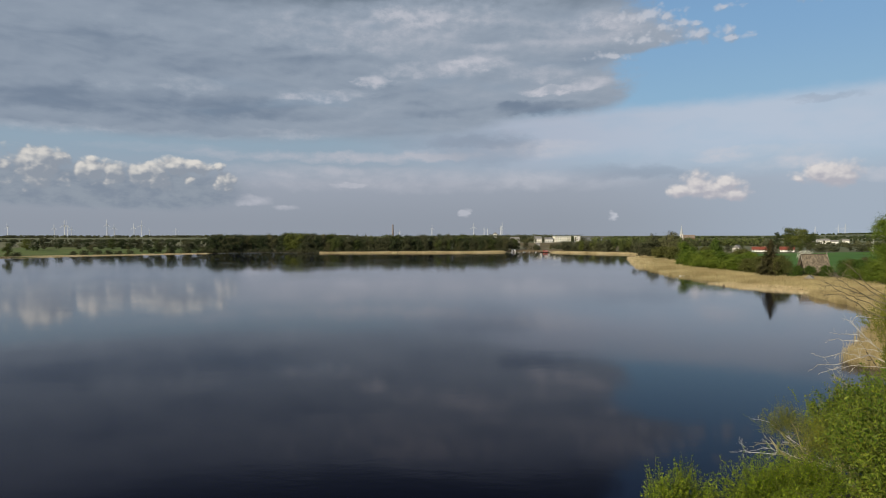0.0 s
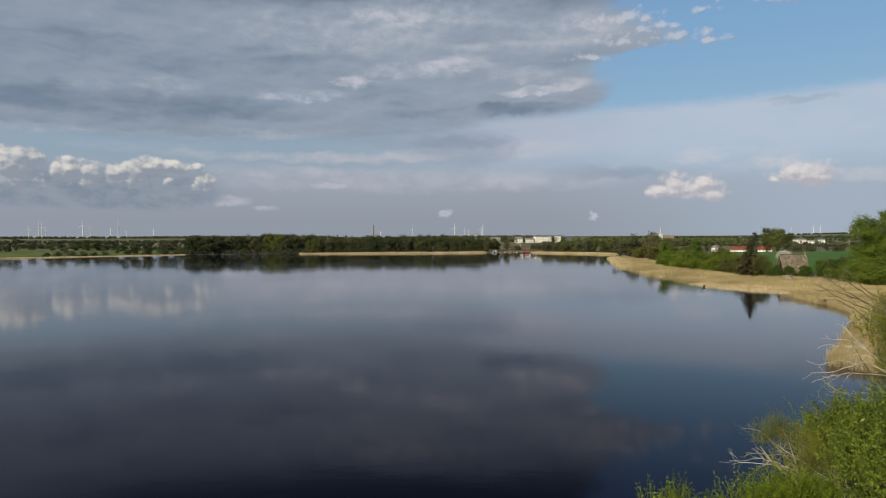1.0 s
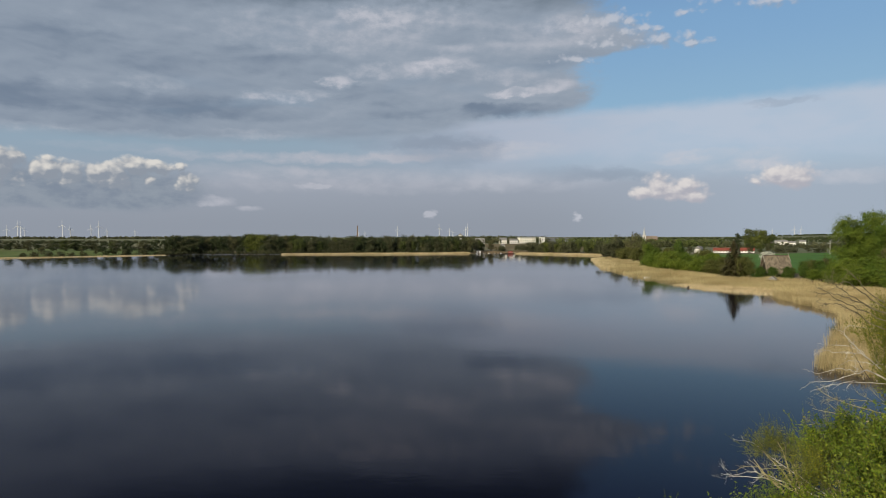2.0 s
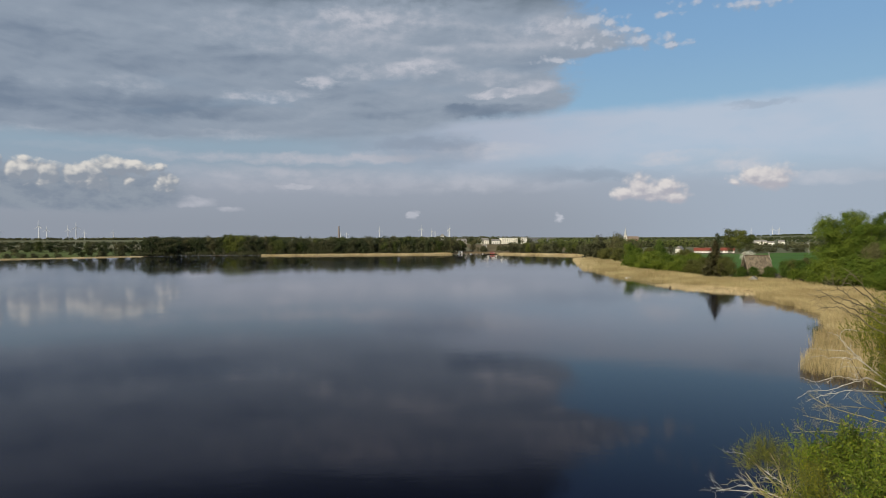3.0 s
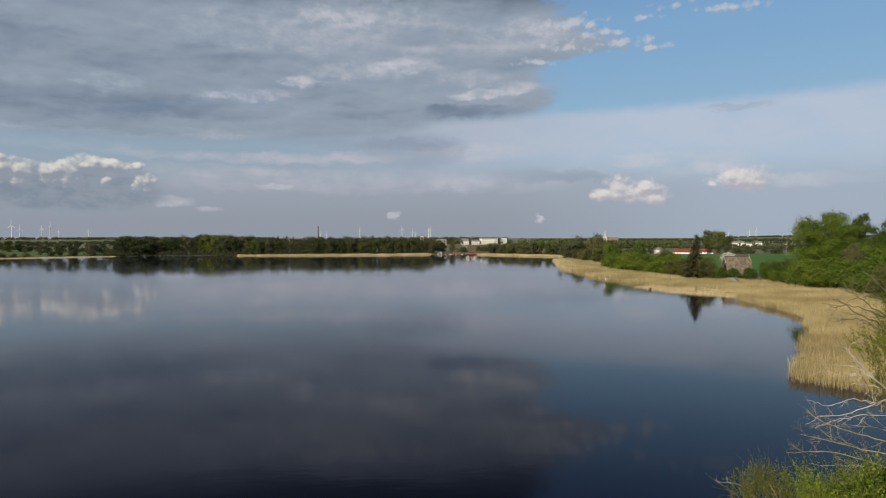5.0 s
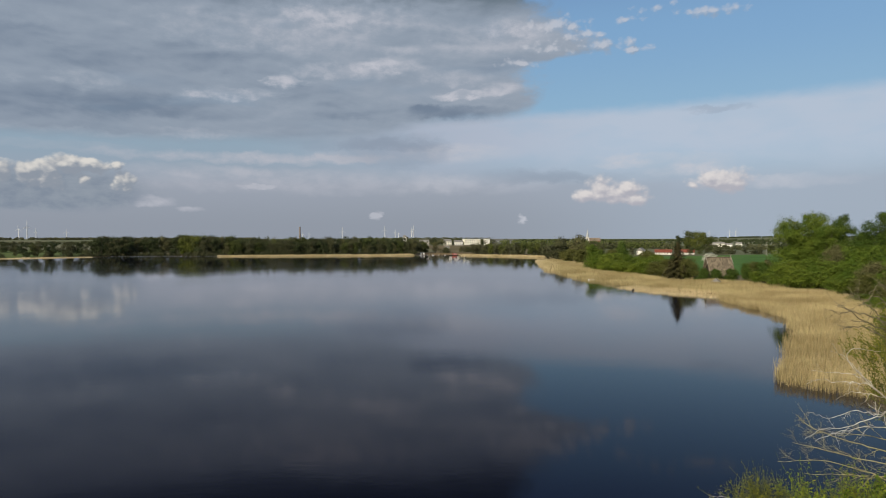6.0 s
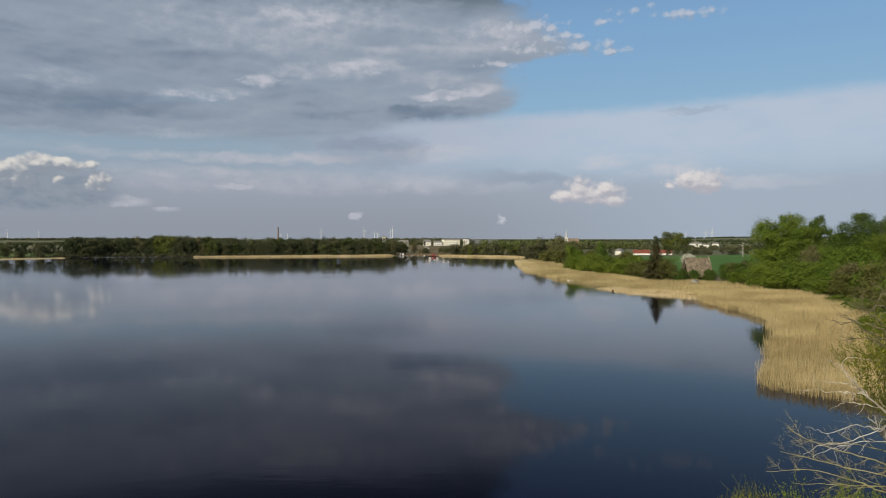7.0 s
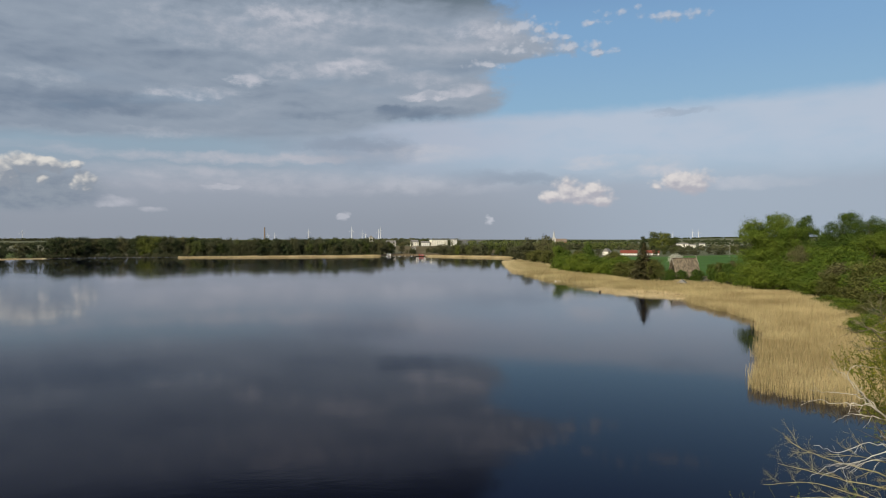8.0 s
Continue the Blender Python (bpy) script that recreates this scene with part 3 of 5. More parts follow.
def leaf_cards(rng, centers, normals, size, narrow=0.55, tumble=0.6, corners=4):
    """A pointed leaf, or spray of leaves, at each centre: verts and quads."""
    n = len(centers)
    nor = normals + rng.normal(0, tumble, (n, 3))
    nor /= np.linalg.norm(nor, axis=1, keepdims=True) + 1e-9
    u = np.cross(nor, rng.normal(0, 1, (n, 3)))
    u /= np.linalg.norm(u, axis=1, keepdims=True) + 1e-9
    v = np.cross(nor, u)
    s = size * rng.uniform(0.55, 1.3, (n, 1))
    quad = np.stack((centers - u * s, centers - v * s * narrow + nor * s * 0.15, centers + u * s, centers + v * s * narrow - nor * s * 0.1), axis=1)
    if corners == 3:
        quad = np.delete(quad, 1, axis=1)
    return quad.reshape(-1, 3), np.arange(corners * n).reshape(n, corners)


def lobe_points(rng, lobes, n, clump=0.0, per=1, inner=0.35, rag=0.26):
    """Points spread over the skins of lobes (cx, cy, cz, rx, ry, rz), gathered in clumps, and their outward ways."""
    lobes = np.asarray(lobes, dtype=float)
    area = (lobes[:, 3] * lobes[:, 4] + lobes[:, 4] * lobes[:, 5] + lobes[:, 3] * lobes[:, 5])
    m = max(1, n // per)
    which = rng.choice(len(lobes), m, p=area / area.sum())
    d = rng.normal(0, 1, (m, 3))
    d /= np.linalg.norm(d, axis=1, keepdims=True)
    r = np.where(rng.random(m) < inner, rng.uniform(0.45, 0.9, m), 1.0 + rng.normal(0, rag, m))
    c = lobes[which, :3] + d * lobes[which, 3:] * r[:, None]
    if per > 1:
        c = np.repeat(c, per, axis=0) + rng.normal(0, clump, (m * per, 3))
        d = np.repeat(d, per, axis=0)
    return c, d


def break_up(rng, lobes, count, share):
    """Smaller lobes sitting on the skins of large ones, which give a crown its knobbly outline."""
    out = []
    for cx, cy, cz, rx, ry, rz in lobes:
        for _ in range(count):
            d = rng.normal(0, 1, 3)
            d /= np.linalg.norm(d)
            d[2] = abs(d[2]) * 0.9 - 0.15
            s = share * rng.uniform(0.6, 1.2)
            out.append((cx + d[0] * rx * 0.72, cy + d[1] * ry * 0.72, cz + d[2] * rz * 0.8, rx * s, ry * s, rz * s))
    return out


def crown_lobes(rng, h, low, width, count, shape="round"):
    """Lobes of a crown from height low to h."""
    out = []
    for i in range(count):
        t = (i + rng.uniform(0.1, 0.9)) / count
        z = low + (h - low) * (0.08 + 0.84 * t)
        if shape == "cone":
            reach = width * 0.5 * (1.02 - t) ** 0.9
        elif shape == "column":
            reach = width * 0.5 * (0.75 + 0.25 * math.sin(t * 3.1))
        else:
            reach = width * 0.5 * math.sqrt(max(0.06, 1 - (2 * t - 0.85) ** 2 * 0.8))
        a = rng.uniform(0, 6.283)
        off = reach * rng.uniform(0.25, 0.62)
        s = reach * rng.uniform(0.42, 0.62) + 0.06 * width
        out.append((math.cos(a) * off, math.sin(a) * off, z, s, s * rng.uniform(0.85, 1.15), min(s * rng.uniform(0.6, 0.85), (h - low) * 0.3)))
    return out


KINDS = {
    # height, crown's foot, width, lobes, shape, leaves, leaf size, leaf material, label
    "broadleaf": (26.0, 3.0, 19.0, 16, "round", 34000, 0.24, M_GREEN, "tall broadleaf tree in fresh spring leaf behind the reeds"),
    "dark_broadleaf": (27.0, 3.0, 17.0, 14, "round", 34000, 0.24, M_DEEP, "tall broadleaf tree with dense dark green leaves"),
    "willow_bush": (9.0, 0.2, 10.0, 18, "round", 13000, 0.2, M_GREEN, "rounded bright green willow bush behind the reeds"),
    "fresh_bush": (9.0, 0.2, 10.0, 16, "round", 13000, 0.2, M_FRESH, "yellow-green willow bush in fresh leaf"),
    "brown_bush": (9.0, 0.3, 9.0, 14, "round", 10000, 0.19, M_BROWN, "budding bush still brown and twiggy"),
    "olive_bush": (8.0, 0.3, 9.0, 14, "round", 11000, 0.19, M_OLIVE, "olive-brown thicket bush just budding"),
    "dark_bush": (5.0, 0.1, 6.0, 10, "round", 6500, 0.2, M_DEEP, "dense dark green garden shrub"),
    "garden_bush": (5.0, 0.1, 6.0, 12, "round", 8000, 0.15, M_DEEP, "clipped round green garden shrub before the thatched house"),
    "spruce": (23.0, 0.8, 13.0, 30, "cone", 12000, 0.34, M_CONIFER, "dark brownish spruce with hanging boughs beside the house"),
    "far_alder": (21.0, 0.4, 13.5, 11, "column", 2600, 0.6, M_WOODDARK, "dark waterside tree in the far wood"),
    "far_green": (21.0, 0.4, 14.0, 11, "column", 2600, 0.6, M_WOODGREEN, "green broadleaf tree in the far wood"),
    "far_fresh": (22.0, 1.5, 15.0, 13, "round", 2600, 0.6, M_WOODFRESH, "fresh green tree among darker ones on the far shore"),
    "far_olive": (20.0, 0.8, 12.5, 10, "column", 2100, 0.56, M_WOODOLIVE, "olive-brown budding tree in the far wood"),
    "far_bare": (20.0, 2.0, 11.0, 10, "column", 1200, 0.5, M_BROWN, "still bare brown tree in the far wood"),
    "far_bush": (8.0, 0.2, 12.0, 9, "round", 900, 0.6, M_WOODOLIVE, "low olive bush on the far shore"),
}
PROTOS = {}


def grow_tree(kind, variant):
    height, foot, width, lobes, shape, leaves, size, mat, label = KINDS[kind]
    rng = np.random.default_rng(sum(map(ord, kind)) * 7 + variant * 131)
    bush = kind.endswith("bush")
    name = {"spruce": "spruce"}.get(kind, "bush" if bush else "tree")
    ob = thing(name, label, "bush" if bush else "tree")
    lobe = crown_lobes(rng, height, foot, width, lobes, shape)
    skin = break_up(rng, lobe, 4, 0.6) if leaves > 2000 else lobe
    lines = []
    r0 = height * (0.012 if bush else 0.017)
    if bush:
        for _ in range(6):
            l = crooked(rng, (rng.normal(0, 0.3), rng.normal(0, 0.3), -0.3), (rng.normal(0, 0.6), rng.normal(0, 0.6), 1), height * 0.8, r0, r0 * 0.25, 6, 0.2)
            lines.append(l)
    else:
        top = crooked(rng, (0, 0, -0.4), (0, 0, 1), height * 0.92, r0, r0 * 0.12, 9, 0.05, 0.1)
        lines.append(top)
        for lx, ly, lz, *_ in lobe:
            i = int(np.clip((lz * 0.7) / (height * 0.92) * 9, 1, 8))
            p = top[0][i]
            to = np.array([lx, ly, lz]) - p
            ln = np.linalg.norm(to)
            if ln > 0.5:
                lines.append(crooked(rng, p, to, ln, top[1][i] * 0.5, 0.03, 4, 0.12))
    v, f = tubes(lines)
    part("trunk", mesh_from("trunk", v, f, M_BARK, True), parent=ob)
    if shape == "cone":
        # drooping boughs in whorls, each hung with needle sprays
        c, d = [], []
        for k in range(150):
            t = (k + rng.uniform(0, 1)) / 150
            z = foot + (height - foot) * t
            a = k * 2.4 + rng.normal(0, 0.3)
            ln = width * 0.5 * ((1.0 - t) ** 0.8 * rng.uniform(0.45, 1.2) + 0.03)
            m = int(leaves / 150 * (0.35 + 1.3 * (1 - t)))
            s = rng.uniform(0.15, 1, m)
            side = rng.normal(0, 0.16, m) * ln * (1.1 - s)
            c.append(np.stack((np.cos(a) * ln * s - np.sin(a) * side, np.sin(a) * ln * s + np.cos(a) * side, z - ln * s * s * 0.35 + rng.normal(0, 0.15, m) - np.abs(rng.normal(0, 0.3, m))), axis=1))
            d.append(np.tile((math.cos(a) * 0.5, math.sin(a) * 0.5, 0.8), (m, 1)))
        c, d = np.concatenate(c), np.concatenate(d)
    else:
        c, d = lobe_points(rng, skin, leaves, size * 1.2, 5)
    d = d + np.array([0, 0, 0.35])
    v, f = leaf_cards(rng, c, d, size, 0.95, 0.42, 3)
    v[:, 2] = np.maximum(v[:, 2], 0.05)
    part("crown", mesh_from("crown", v, f, mat), parent=ob)
    ob["height"] = height
    return ob


PLANT_RNG = np.random.default_rng(5)


def plant(kind, x, y, height=None, wide=1.0, group="", variants=3, label=""):
    """A tree of a kind on the ground at (x, y), as tall as given."""
    variant = int(PLANT_RNG.integers(variants))
    full = KINDS[kind][0]
    s = (height or full) / full
    m = pose(x, y, ground_z(x, y) - 0.05, 0, 0, PLANT_RNG.uniform(0, 360)) @ Matrix.Diagonal((s * wide, s * wide, s, 1))
    key = (kind, variant)
    if key not in PROTOS:
        ob = PROTOS[key] = grow_tree(kind, variant)
        ob.matrix_basis = m
    else:
        src = PROTOS[key]
        keep = src.matrix_basis.copy()
        src.matrix_basis = Matrix()
        ob = copy_thing(src, m)
        src.matrix_basis = keep
    if group:
        ob["group"] = group
    if label:
        ob["label"] = label
    return ob


def in_loop(poly, pts):
    poly = np.asarray(poly, dtype=float)
    inside = np.zeros(len(pts), dtype=bool)
    for (ax, ay), (bx, by) in zip(poly, np.roll(poly, -1, axis=0)):
        if ay != by:
            inside ^= ((ay > pts[:, 1]) != (by > pts[:, 1])) & (pts[:, 0] < (bx - ax) * (pts[:, 1] - ay) / (by - ay) + ax)
    return inside


def reed_bed(label, poly, density, height, width, mat, lean=0.12, seed=0, patchy=0.3, ragged=1.5):
    """Standing dry reed over an area: one blade with a bent tip for each stalk or tuft."""
    rng = np.random.default_rng(100 + seed)
    poly = np.asarray(poly, dtype=float)
    lo, hi = poly.min(axis=0) - ragged, poly.max(axis=0) + ragged
    n = int((hi - lo).prod() * density)
    p = rng.uniform(lo, hi, (n, 2))
    jag = np.stack((wave(p[:, 0], p[:, 1], 0.35, 1.0), wave(p[:, 0], p[:, 1], 0.31, 2.0)), axis=1) * ragged * 0.6 + rng.normal(0, ragged * 0.25, (n, 2))
    p = p[in_loop(poly, p + jag)]
    thin = wave(p[:, 0], p[:, 1], 0.4, 4.0) * 0.33 + 0.5
    p = p[rng.random(len(p)) > patchy * thin]
    n = len(p)
    z = np.maximum(ground_height(p), -0.4)
    h = height * (0.86 + 0.09 * wave(p[:, 0], p[:, 1], 0.22, 3.0)) * rng.uniform(0.72, 1.12, n)
    a = rng.uniform(0, 6.283, n)
    side = np.stack((np.cos(a), np.sin(a), np.zeros(n)), axis=1) * (width * rng.uniform(0.6, 1.3, n))[:, None] * 0.5
    tip = np.stack((rng.normal(0.03, lean, n) * h, rng.normal(0.02, lean, n) * h, h), axis=1)
    b = np.column_stack((p, z))
    mid = b + tip * np.array([0.4, 0.4, 0.62])
    verts = np.stack((b - side * 0.7, b + side * 0.7, mid + side, mid - side, b + tip + side * 0.35, b + tip - side * 0.35), axis=1).reshape(-1, 3)
    k = np.arange(n)[:, None] * 6
    faces = np.concatenate((k + np.array([[0, 1, 2, 3]]), k + np.array([[3, 2, 4, 5]])))
    ob = new("reed_bed", mesh_from("reed_bed", verts, faces, mat))
    return tagged(ob, label, "reeds", kind="stuff")

# ---- reeds along the shore ----
REED_NEAR = [(82, 99), (73, 102), (67, 110), (65.5, 115), (70.5, 123), (80, 134), (95, 155), (111, 179), (116, 196), (118, 212), (121, 227), (126, 240),
             (150, 250), (168, 245), (155, 211), (140, 178), (119, 144), (108, 118), (97, 102)]
reed_bed("dense golden dry reed standing in the shallows", REED_NEAR, 26.0, 2.6, 0.033, M_REED, lean=0.12, seed=1)
REED_MID = [(126, 240), (134, 252), (130, 268), (121, 290), (116, 312), (117, 330), (115, 343), (117, 370), (124, 422), (134, 482), (150, 540), (175, 620),
            (194, 640), (186, 560), (164, 488), (146, 400), (152, 374), (150, 338), (160, 314), (166, 290), (164, 263), (168, 245), (150, 245)]
reed_bed("belt of dry golden reed along the shore", REED_MID, 8.0, 2.2, 0.062, M_REED, lean=0.14, seed=2)
reed_bed("pale flattened reed at the water's edge", [(111, 292), (112, 264), (118, 251), (125, 240), (140, 254), (133, 272), (122, 296)], 7.0, 1.1, 0.1, M_REED_PALE, lean=0.5, seed=3)
reed_bed("pale reed at the corner of the bay", [(133, 484), (120, 425), (126, 424), (146, 480), (172, 610), (160, 600)], 4.0, 2.3, 0.09, M_REED_PALE, seed=4)
reed_bed("far strip of pale dry reed", [(205, 650), (196, 694), (160, 738), (120, 782), (132, 790), (178, 745), (214, 700)], 5.5, 1.8, 0.16, M_REED_PALE, seed=5)
reed_bed("far strip of dry reed before the wood", [(74, 803), (30, 783), (-60, 777), (-134, 776), (-138, 784), (-60, 790), (30, 796), (70, 812)], 6.0, 2.1, 0.16, M_REED_PALE, seed=6)
reed_bed("far strip of pale reed below the meadow", [(-255, 765), (-300, 728), (-350, 690), (-395, 640), (-440, 575), (-452, 580), (-400, 655), (-352, 702), (-302, 742), (-262, 772)], 4.5, 1.0, 0.18, M_REED_PALE, seed=7)
reed_bed("old dark reed stubble in the shallow water", [(66, 111), (63.5, 106), (68, 97), (76, 90), (92, 88), (96, 100), (80, 102), (72, 106)], 4.0, 0.8, 0.045, M_REED_WET, lean=0.4, seed=8)

# ---- green field behind the house ----
def draped(name, x0, x1, y0, y1, n, m, mat, label, lift=0.06, slant=0.0):
    xs, ys = np.linspace(x0, x1, n), np.linspace(y0, y1, m)
    gx, gy = np.meshgrid(xs, ys)
    gx = gx + (gy - y0) * slant
    xy = np.stack((gx.ravel(), gy.ravel()), axis=1)
    i = np.arange(n * m).reshape(m, n)
    faces = np.stack((i[:-1, :-1].ravel(), i[:-1, 1:].ravel(), i[1:, 1:].ravel(), i[1:, :-1].ravel()), axis=1)
    me = mesh_from(name, np.column_stack((xy, ground_height(xy) + lift)), faces, mat, True)
    return tagged(new(name, me), label, "field", kind="structure")


draped("meadow", -560, -270, 640, 980, 40, 40, M_MEADOW, "green grazed meadow behind the far shore", 0.2)
draped("pale_field", -900, -240, 990, 1480, 30, 20, M_PALEFIELD, "pale olive grassland beyond the far meadow", 0.3)
draped("bank", 110, 260, 850, 1045, 20, 20, M_DRYGRASS, "dry brownish grass bank below the houses", 0.2)
draped("field", 185, 480, 345, 660, 40, 40, M_FIELD, "bright green field of young wheat", 0.25, 0.25)

# ---- trees and bushes, shore by shore ----
def plant_all(rows, group, variants=3):
    for x, y, h, wide, kind in rows:
        plant(kind, x, y, h, wide, group, variants)


# thicket between the reed belt and the house
plant_all([
    (184, 647, 17, 1.4, "far_olive"), (190, 624, 22, 1.2, "far_bare"), (196, 604, 23, 1.2, "far_bare"), (181, 608, 16, 1.5, "far_olive"), (186, 612, 20, 1.2, "far_olive"), (204, 620, 22, 1.2, "far_bare"),
    (179, 565, 11.8, 1.2, "olive_bush"), (175, 524, 10.6, 1.2, "olive_bush"), (150, 430, 15.5, 0.7, "willow_bush"), (148, 412, 10.4, 1.0, "fresh_bush"),
    (156, 435, 12.6, 0.85, "willow_bush"), (150, 401, 10.6, 1.1, "fresh_bush"), (187, 477, 16, 0.5, "dark_bush"), (155, 406, 11.4, 1.1, "willow_bush"),
], "bushes along the reed belt")
plant_all([
    (157, 389, 10.5, 1.2, "willow_bush"), (150, 382, 7.6, 1.5, "fresh_bush"), (159, 376, 9.8, 1.2, "willow_bush"), (153, 362, 8.4, 1.4, "fresh_bush"),
    (160, 364, 8.9, 1.2, "willow_bush"), (154, 349, 7.8, 1.4, "olive_bush"), (157, 342, 9.0, 1.2, "olive_bush"), (156, 332, 8.4, 1.3, "brown_bush"),
    (148, 394, 7.8, 1.3, "fresh_bush"), (154.6, 318, 10.8, 0.78, "olive_bush"), (170, 345, 6, 1.4, "willow_bush"),
    (168, 372, 9, 1.2, "fresh_bush"), (172, 390, 10, 1.2, "willow_bush"), (180, 420, 11, 1.2, "olive_bush"), (190, 500, 11, 1.2, "olive_bush"),
], "bushes along the reed belt")
plant("spruce", 151, 320, 17.8, 1.6)
plant("far_fresh", 392, 764, 25, 1.15, label="broad rounded green tree at the back of the field")
plant("far_green", 387, 772, 24, 1.1, label="dense dark green tree at the back of the field")
plant("far_green", 402, 758, 19, 1.1, label="rounded green tree at the back of the field")
plant("far_alder", 372, 774, 20, 0.7, label="slim dark tree at the back of the field")
# bushes round the house
plant_all([
    (158, 309, 6.0, 0.8, "dark_bush"), (163.8, 310.6, 5.6, 0.9, "garden_bush"), (169.8, 308.2, 5.6, 1.0, "garden_bush"), (176, 306, 7.4, 0.9, "dark_bush"),
    (179, 306, 8.4, 0.85, "olive_bush"), (181, 302, 8, 0.85, "dark_bush"), (185, 304, 9, 0.85, "brown_bush"), (182, 296, 7, 0.95, "dark_bush"),
    (173, 294, 5, 1.5, "willow_bush"), (178, 286, 8, 1.05, "willow_bush"),
], "garden bushes", 2)
# big trees and the bushes at their feet
plant_all([
    (193, 299, 27.3, 1.0, "broadleaf"), (201, 297, 30.2, 0.96, "broadleaf"), (210, 293, 29.6, 0.82, "dark_broadleaf"), (199, 286, 25, 0.85, "broadleaf"),
    (210, 270, 29.6, 1.12, "dark_broadleaf"), (215, 262, 28, 1.15, "dark_broadleaf"), (219, 292, 22, 1.0, "broadleaf"), (218, 253, 27, 1.15, "dark_broadleaf"),
    (221, 244, 28, 1.1, "broadleaf"), (203, 249, 21.6, 1.15, "broadleaf"), (206, 236, 22, 1.1, "broadleaf"),
], "tall trees by the bay")
plant_all([
    (170, 268, 10.9, 1.15, "fresh_bush"), (175, 262, 11.9, 1.25, "willow_bush"), (168, 259, 8.3, 1.45, "fresh_bush"), (185, 264, 16, 0.6, "brown_bush"),
    (177, 254, 11.3, 1.2, "willow_bush"), (177, 246, 10.7, 1.1, "willow_bush"), (186, 254, 16.5, 0.8, "willow_bush"), (190, 247, 16.9, 0.9, "willow_bush"),
    (178, 234, 11.8, 1.1, "brown_bush"), (171, 228, 8, 1.3, "olive_bush"), (171, 240, 6, 1.65, "willow_bush"), (178, 224, 12.8, 1.15, "willow_bush"),
], "bushes under the tall trees")
plant_all([
    (175, 213, 13.7, 1.15, "olive_bush"), (161, 200, 9, 1.6, "olive_bush"), (162, 209, 5.7, 1.9, "olive_bush"), (153, 208, 3.6, 2.4, "fresh_bush"),
    (147, 180, 6.7, 1.9, "olive_bush"), (154, 180, 11.5, 1.6, "willow_bush"), (135, 163, 4.8, 2.2, "dark_bush"), (148, 166, 14.6, 1.4, "olive_bush"), (142, 187, 4.5, 1.8, "fresh_bush"), (138, 177, 4, 1.8, "olive_bush"), (147, 196, 4, 1.8, "willow_bush"),
    (168, 270, 7, 1.2, "willow_bush"), (122, 140, 7, 1.6, "olive_bush"), (132, 148, 10, 1.4, "willow_bush"),
    (126, 156, 6, 1.5, "olive_bush"), (118, 146, 5.5, 1.5, "brown_bush"), (113, 136, 5, 1.6, "olive_bush"), (107, 126, 5, 1.5, "dark_bush"), (104, 117, 4.5, 1.6, "olive_bush"), (137, 168, 6, 1.6, "olive_bush"), (112, 122, 7, 1.3, "brown_bush"), (107, 127, 4.6, 1.0, "olive_bush"), (105, 118, 4.8, 1.0, "olive_bush"), (104.5, 110.5, 5, 1.0, "olive_bush"), (113, 149, 5.4, 1.1, "fresh_bush"),
], "bushes under the tall trees")

# far woods
FAR_RNG = np.random.default_rng(9)
def wood(x0, y0, x1, y1, count, depth, heights, kinds, group):
    for i in range(count):
        t = (i + FAR_RNG.uniform(0, 1)) / count
        dx, dy = x1 - x0, y1 - y0
        ln = math.hypot(dx, dy)
        off = FAR_RNG.uniform(0, depth)
        x, y = x0 + dx * t - dy / ln * off, y0 + dy * t + dx / ln * off
        if shore_distance([(x, y)])[0] > 1.0:
            plant(kinds[int(FAR_RNG.integers(len(kinds)))], x, y, FAR_RNG.uniform(*heights), FAR_RNG.uniform(0.85, 1.2), group=group, variants=2)


DARK = ["far_alder", "far_alder", "far_olive", "far_olive", "far_bare", "far_green"]
LOW = ["far_bush", "far_olive", "far_bush", "far_bush"]
wood(-258, 782, -140, 797, 26, 8, (17, 21), ["far_alder", "far_alder", "far_olive"], "wood on the far shore")
wood(-262, 795, -135, 805, 36, 26, (18, 23), DARK, "wood on the far shore")
for x, y in [(-176, 808), (-166, 802), (-156, 800)]:
    plant("far_fresh", x, y, 24, 1.0, group="wood on the far shore", variants=2)
wood(-135, 795, 75, 810, 34, 6, (13, 18), DARK, "wood on the far shore")
wood(-135, 802, 78, 818, 60, 30, (17, 21), DARK, "wood on the far shore")
# bushes added to give the far wood's foot its dark shade
wood(-258, 778, -138, 792, 30, 5, (3, 6), ["far_bush"], "low bushes under the far wood")
wood(-135, 792, 74, 812, 34, 4, (3, 6), ["far_bush"], "low bushes under the far wood")
def shade_row(x0, x1, step, y0, heights, group):
    """Low bushes over the waterline, added in place of deep shade under the trees."""
    x = x0
    while x < x1:
        ys = np.linspace(y0, y0 + 45, 91)
        d = shore_distance(np.column_stack((np.full(91, x), ys)))
        land = np.nonzero(d > 0.8)[0]
        if len(land):
            plant("far_bush", x, float(ys[land[0]]), FAR_RNG.uniform(*heights), FAR_RNG.uniform(0.8, 1.3), group=group, variants=2)
        x += step * FAR_RNG.uniform(0.7, 1.3)


shade_row(-268, -132, 3.6, 765, (2.6, 4.6), "low bushes under the far wood")
wood(112, 850, 205, 905, 18, 40, (3.5, 7.5), ["far_bush", "far_olive", "far_bare", "far_bush"], "trees on the bank below the houses")
plant_all([(153, 1048, 6.5, 0.8, "far_olive"), (168, 1046, 6.0, 0.8, "far_olive"), (203, 1080, 8.0, 0.9, "far_alder"), (140, 1044, 7.5, 0.8, "far_alder"), (208, 1084, 9.0, 0.7, "far_olive"), (124, 1050, 9.5, 0.9, "far_alder")], "trees among the houses", 2)
